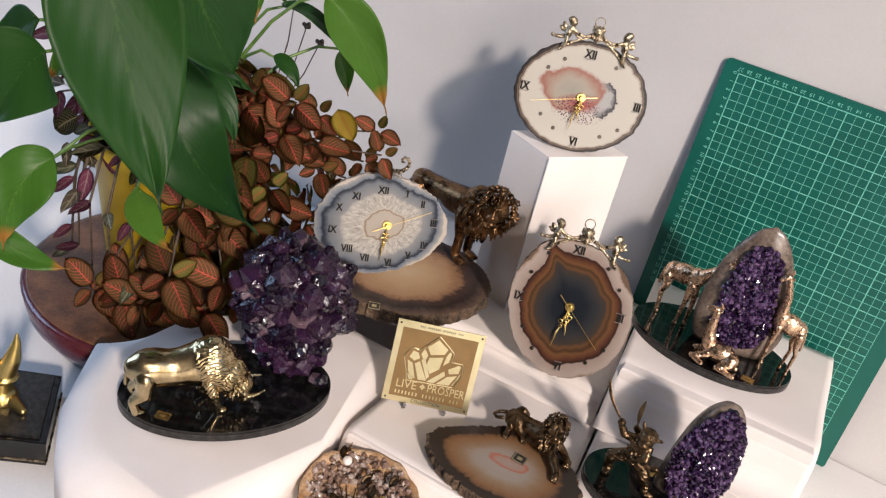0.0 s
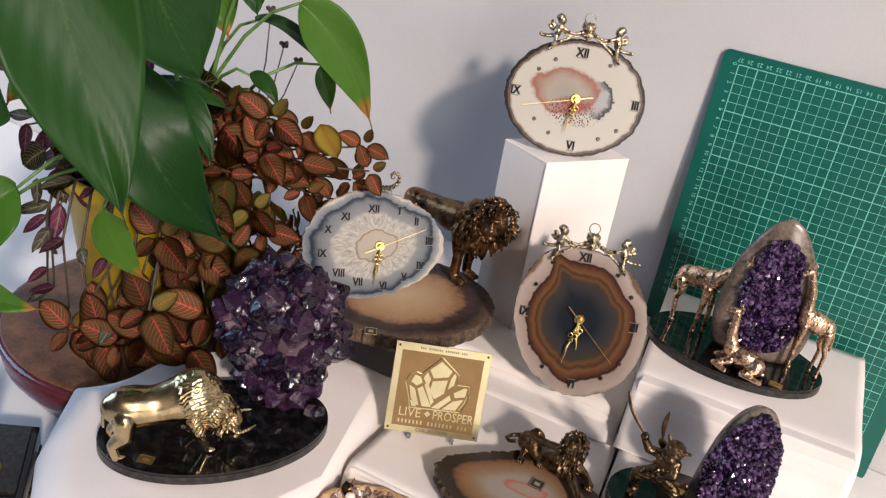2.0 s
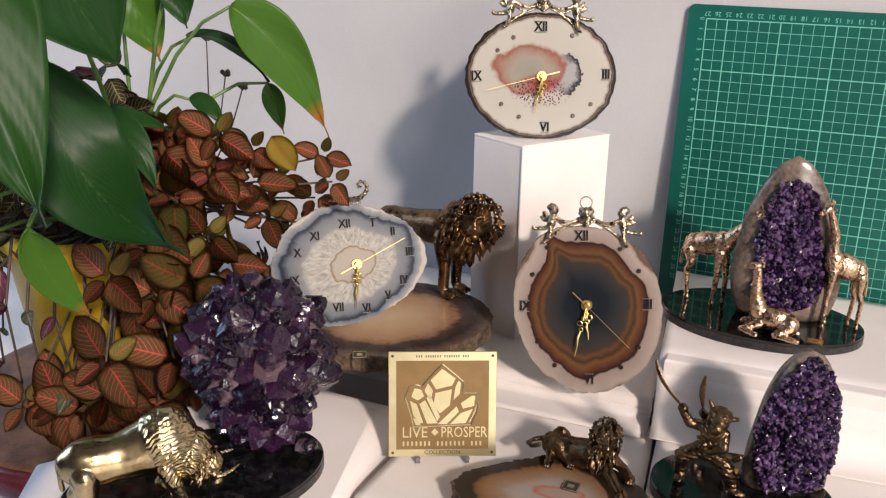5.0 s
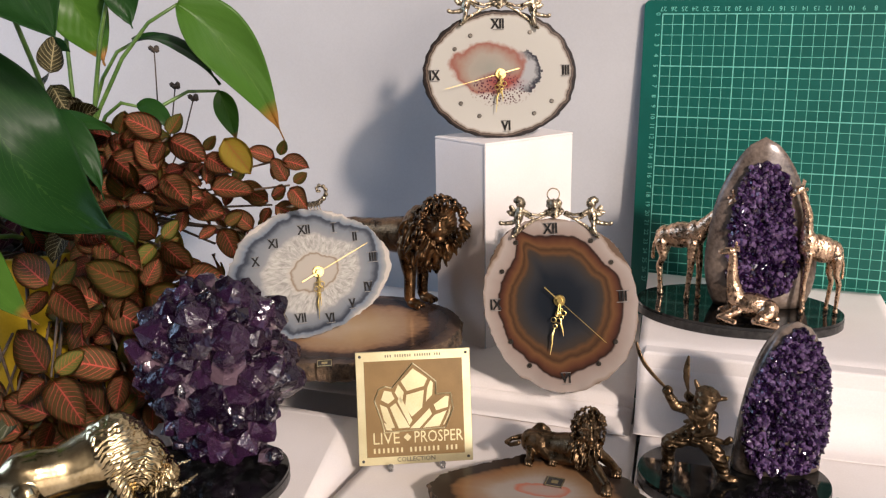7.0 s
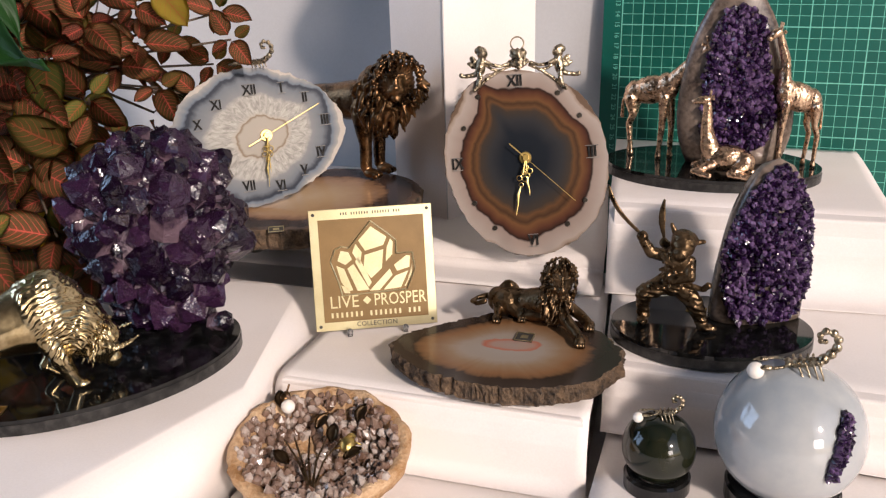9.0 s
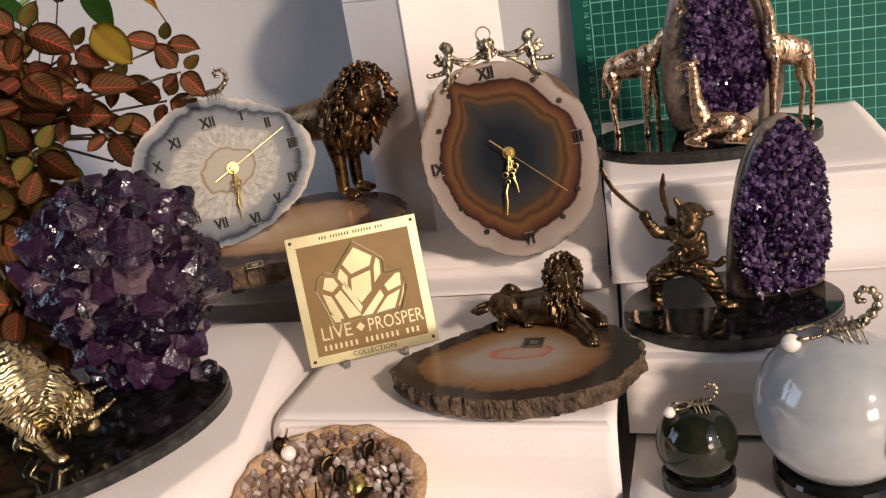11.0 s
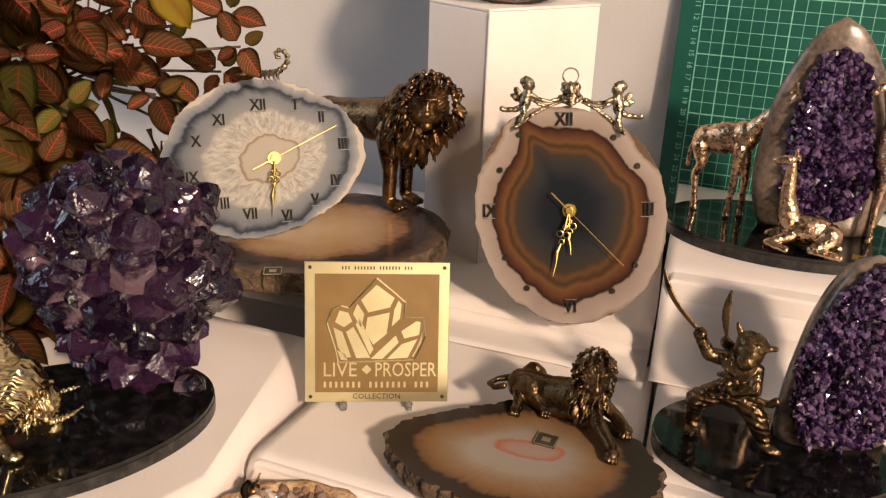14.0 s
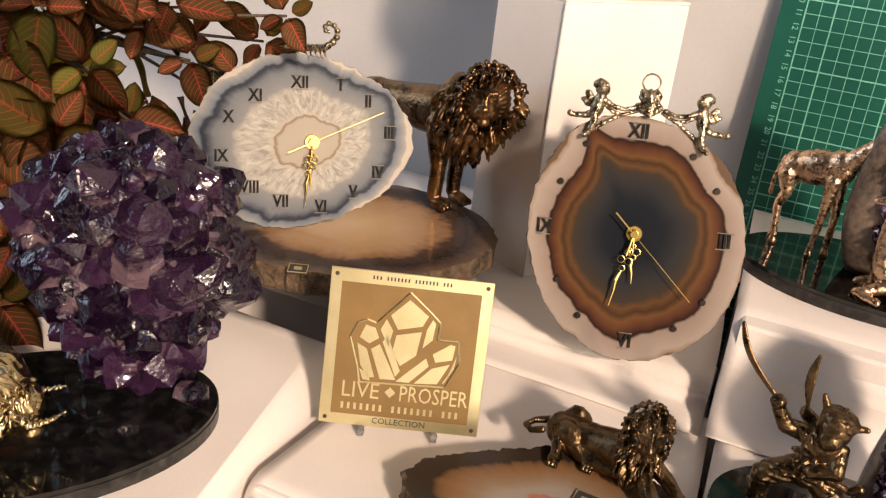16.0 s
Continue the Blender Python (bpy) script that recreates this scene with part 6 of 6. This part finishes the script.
for px, pz, a in ((-0.425, 0.372, 1.2), (-0.425, 0.36, -0.9), (-0.41, 0.332, 0.4), (-0.395, 0.334, 2.6), (-0.40, 0.29, 0.2), (-0.375, 0.30, 1.9)):
    small_leaf(Vector((px, 0.655, pz)), Vector((math.cos(a), -0.2, math.sin(a))), Vector((0.4, -0.8, 0.4)), 0.03, 7)
small_leaf(Vector((-0.292, 0.70, 0.315)), Vector((0.5, 0, -0.7)), Vector((0.3, -0.9, 0.3)), 0.036, 9)
for a, b in (((-0.41, 0.797, 0.345), (-0.425, 0.78, 0.26)), ((-0.385, 0.79, 0.335), (-0.41, 0.77, 0.26)), ((-0.425, 0.79, 0.38), (-0.43, 0.78, 0.27))):
    bm = tube([Vector(b) - ORIGIN, (Vector(a) + Vector(b)) / 2 + Vector((0.004, 0, 0)) - ORIGIN, Vector(a) - ORIGIN], [0.0009, 0.0008, 0.0007], None, 5)
    part("flower_stalk", bm, STEM, fitt, "thin dry flower stalk")
    bm = bmesh.new()
    for i in range(5):
        bmesh.ops.create_icosphere(bm, subdivisions=1, radius=0.0028, matrix=pose(*(Vector(a) - ORIGIN + Vector((0.003 * math.cos(i * 1.3), 0.003 * math.sin(i * 1.3), 0.002 * (i % 2))))))
    part("seed_head", bm, SEED, fitt, "dark dry seed head")

lily = thing("peace_lily", pose(0, 0, 0.215), "large glossy green peace lily arching over the display", "plant")


def big_leaf(base, mid, tip, width, face, material, cup=0.12, seed=0, nu=20, nv=60):
    b, m, t = Vector(base), Vector(mid), Vector(tip)
    c = 2 * m - (b + t) / 2
    face = Vector(face)
    bm = bmesh.new()
    uv = bm.loops.layers.uv.new("leaf")
    rows, place = [], {}
    for j in range(nv + 1):
        f = j / nv
        p = b * (1 - f) ** 2 + c * 2 * f * (1 - f) + t * f * f
        d = ((c - b) * (1 - f) + (t - c) * f).normalized()
        side = d.cross(face).normalized()
        up = side.cross(d).normalized()
        w = width * 0.5 * (math.sin(math.pi * min(1, f * 1.06) ** 0.72) ** 0.9 if f < 0.9434 else 0.0) + width * 0.5 * 0.09 * (1 - f)
        row = []
        for i in range(nu + 1):
            s = 2 * i / nu - 1
            z = cup * width * (abs(s) ** 1.4) * (1 - 0.5 * f) + 0.07 * width * math.sin(8 * f + seed * 1.7 + 2 * s) * abs(s) + 0.004 * width * math.sin(44 * (f - 0.45 * abs(s)))
            v = bm.verts.new(p + side * s * w + up * z - Vector((0, 0, 0.215)))
            place[v] = (i / nu, f)
            row.append(v)
        rows.append(row)
    for r0, r1 in zip(rows, rows[1:]):
        for k in range(nu):
            bm.faces.new((r0[k], r0[k + 1], r1[k + 1], r1[k]))
    for f in bm.faces:
        for lp in f.loops:
            lp[uv].uv = place[lp.vert]
    bmesh.ops.recalc_face_normals(bm, faces=bm.faces[:])
    ob = part("leaf", bm, material, lily, "", None, True)
    th = ob.modifiers.new("thickness", "SOLIDIFY")
    th.thickness = 0.0006
    root = Vector((-0.44 + 0.02 * math.sin(seed * 3), 0.67 + 0.02 * math.cos(seed * 2), 0.21))
    arch = (root + b) / 2 + Vector((0, 0, 0.09))
    pts = [root * (1 - k) ** 2 + arch * 2 * k * (1 - k) + b * k * k for k in (0, 0.2, 0.4, 0.6, 0.8, 1.0)]
    part("stalk", tube([p - Vector((0, 0, 0.215)) for p in pts], [0.0024, 0.0022, 0.002, 0.0018, 0.0016, 0.0013], None, 8), GREEN_STEM, lily, "", None, True)


CAMW = (0.55, -0.55, 0.55)
SIDEW = (0.3, -0.8, 0.5)
big_leaf((-0.305, 0.392, 0.535), (-0.273, 0.396, 0.43), (-0.235, 0.396, 0.334), 0.082, CAMW, LILY, 0.1, 1)
big_leaf((-0.335, 0.492, 0.41), (-0.311, 0.502, 0.325), (-0.214, 0.483, 0.291), 0.075, CAMW, LILY, 0.1, 2)
big_leaf((-0.292, 0.44, 0.525), (-0.272, 0.462, 0.464), (-0.257, 0.492, 0.402), 0.085, CAMW, LILY, 0.12, 3)
big_leaf((-0.32, 0.69, 0.424), (-0.286, 0.715, 0.382), (-0.264, 0.748, 0.309), 0.046, SIDEW, LILY_OLD, 0.16, 4)
big_leaf((-0.345, 0.775, 0.345), (-0.337, 0.775, 0.322), (-0.327, 0.772, 0.298), 0.02, SIDEW, LILY_OLD, 0.14, 5)
big_leaf((-0.375, 0.70, 0.393), (-0.34, 0.71, 0.391), (-0.31, 0.725, 0.356), 0.02, (0.1, -0.3, 0.9), LILY, 0.12, 6)
big_leaf((-0.426, 0.68, 0.442), (-0.405, 0.68, 0.41), (-0.388, 0.678, 0.375), 0.046, SIDEW, LILY_OLD, 0.12, 7)
big_leaf((-0.411, 0.60, 0.335), (-0.361, 0.60, 0.326), (-0.339, 0.602, 0.281), 0.032, CAMW, LILY, 0.12, 8)
big_leaf((-0.437, 0.62, 0.329), (-0.383, 0.62, 0.338), (-0.342, 0.63, 0.328), 0.02, CAMW, LILY, 0.12, 9)
big_leaf((-0.303, 0.442, 0.31), (-0.318, 0.468, 0.262), (-0.314, 0.497, 0.22), 0.026, CAMW, LILY_OLD, 0.14, 10)
big_leaf((-0.429, 0.47, 0.273), (-0.439, 0.44, 0.245), (-0.446, 0.43, 0.186), 0.05, CAMW, LILY_OLD, 0.1, 11)
big_leaf((-0.51, 0.45, 0.182), (-0.467, 0.465, 0.157), (-0.427, 0.487, 0.149), 0.028, CAMW, LILY_OLD, 0.1, 12)
big_leaf((-0.354, 0.40, 0.411), (-0.372, 0.39, 0.386), (-0.401, 0.385, 0.337), 0.062, CAMW, LILY, 0.1, 13)
big_leaf((-0.384, 0.42, 0.421), (-0.412, 0.42, 0.402), (-0.441, 0.42, 0.376), 0.03, CAMW, LILY, 0.12, 14)
big_leaf((-0.36, 0.672, 0.452), (-0.358, 0.672, 0.43), (-0.352, 0.673, 0.406), 0.03, SIDEW, LILY, 0.12, 15)
big_leaf((-0.377, 0.70, 0.339), (-0.356, 0.70, 0.334), (-0.341, 0.70, 0.314), 0.016, SIDEW, LILY, 0.12, 16)
big_leaf((-0.419, 0.50, 0.367), (-0.434, 0.49, 0.359), (-0.447, 0.48, 0.337), 0.03, CAMW, LILY_OLD, 0.12, 17)

vine = thing("purple_vine", pose(-0.452, 0.668, 0.215), "trailing purple-leaved vine hanging over the pot", "plant")
VS = []
for k in range(4):
    bm = leaf_sheet(1.0, 0.42, 0.16, 0.05, 0.2, k + 40, 6, 8, 0.014)
    me = bpy.data.meshes.new("leaf")
    bm.to_mesh(me)
    bm.free()
    me.materials.append(STRIPED if k % 2 else PINK)
    VS.append(me)
for s_ in range(8):
    a = -2.75 + 0.24 * s_
    pts = [ORIGIN + Vector((0.06 * math.cos(a), 0.06 * math.sin(a), 0.012)), ORIGIN + Vector((0.1 * math.cos(a), 0.1 * math.sin(a), 0.02)), ORIGIN + Vector((0.115 * math.cos(a), 0.115 * math.sin(a), -0.04)), ORIGIN + Vector((0.118 * math.cos(a + 0.1), 0.118 * math.sin(a + 0.1), -0.10 - 0.01 * (s_ % 3)))]
    part("runner", tube([p - ORIGIN for p in pts], [0.0018, 0.0016, 0.0014, 0.001], None, 6), STEM, vine, "", None, True)
    for j in range(4):
        f = j / 3 * 2.99
        i = int(f)
        p = pts[i].lerp(pts[i + 1], f - i)
        way = Vector((math.cos(a) + rnd.uniform(-0.8, 0.8), math.sin(a) + rnd.uniform(-0.8, 0.8), rnd.uniform(-0.9, 0.1)))
        ob = new("leaf", VS[(s_ + j) % 4])
        ob.parent = vine
        y = way.normalized()
        fc = Vector((0.4, -0.6, 0.6))
        z = (fc - y * fc.dot(y)).normalized()
        ob.matrix_basis = Matrix.Translation(p - ORIGIN) @ Matrix((y.cross(z), y, z)).transposed().to_4x4() @ Matrix.Scale(rnd.uniform(0.02, 0.036), 4)

# crowded runners and nerve leaves behind the near leaves
for n_ in range(90):
    p = Vector((rnd.uniform(-0.56, -0.44), rnd.uniform(0.57, 0.68), rnd.uniform(0.2, 0.37)))
    way = Vector((rnd.uniform(-1, 1), rnd.uniform(-0.8, 0.1), rnd.uniform(-0.9, 0.4)))
    if n_ % 3 == 0:
        small_leaf(p, way, Vector((0.4, -0.8, 0.4)), rnd.uniform(0.028, 0.04), (7, 1, 3, 7)[n_ // 3 % 4])
        continue
    y = way.normalized()
    fc = Vector((0.4, -0.6, 0.6))
    z = (fc - y * fc.dot(y)).normalized()
    ob = new("leaf", VS[(0, 2, 1)[n_ % 3]])
    ob.parent = vine
    ob.matrix_basis = Matrix.Translation(p - ORIGIN) @ Matrix((y.cross(z), y, z)).transposed().to_4x4() @ Matrix.Scale(rnd.uniform(0.026, 0.04), 4)
    if n_ % 3 == 1:
        root = Vector((p.x * 0.6 - 0.18, 0.66, 0.215))
        part("runner", tube([root - ORIGIN, (root + p) / 2 + Vector((0, 0, 0.03)) - ORIGIN, p - ORIGIN], [0.0016, 0.0013, 0.001], None, 6), STEM, vine, "", None, True)
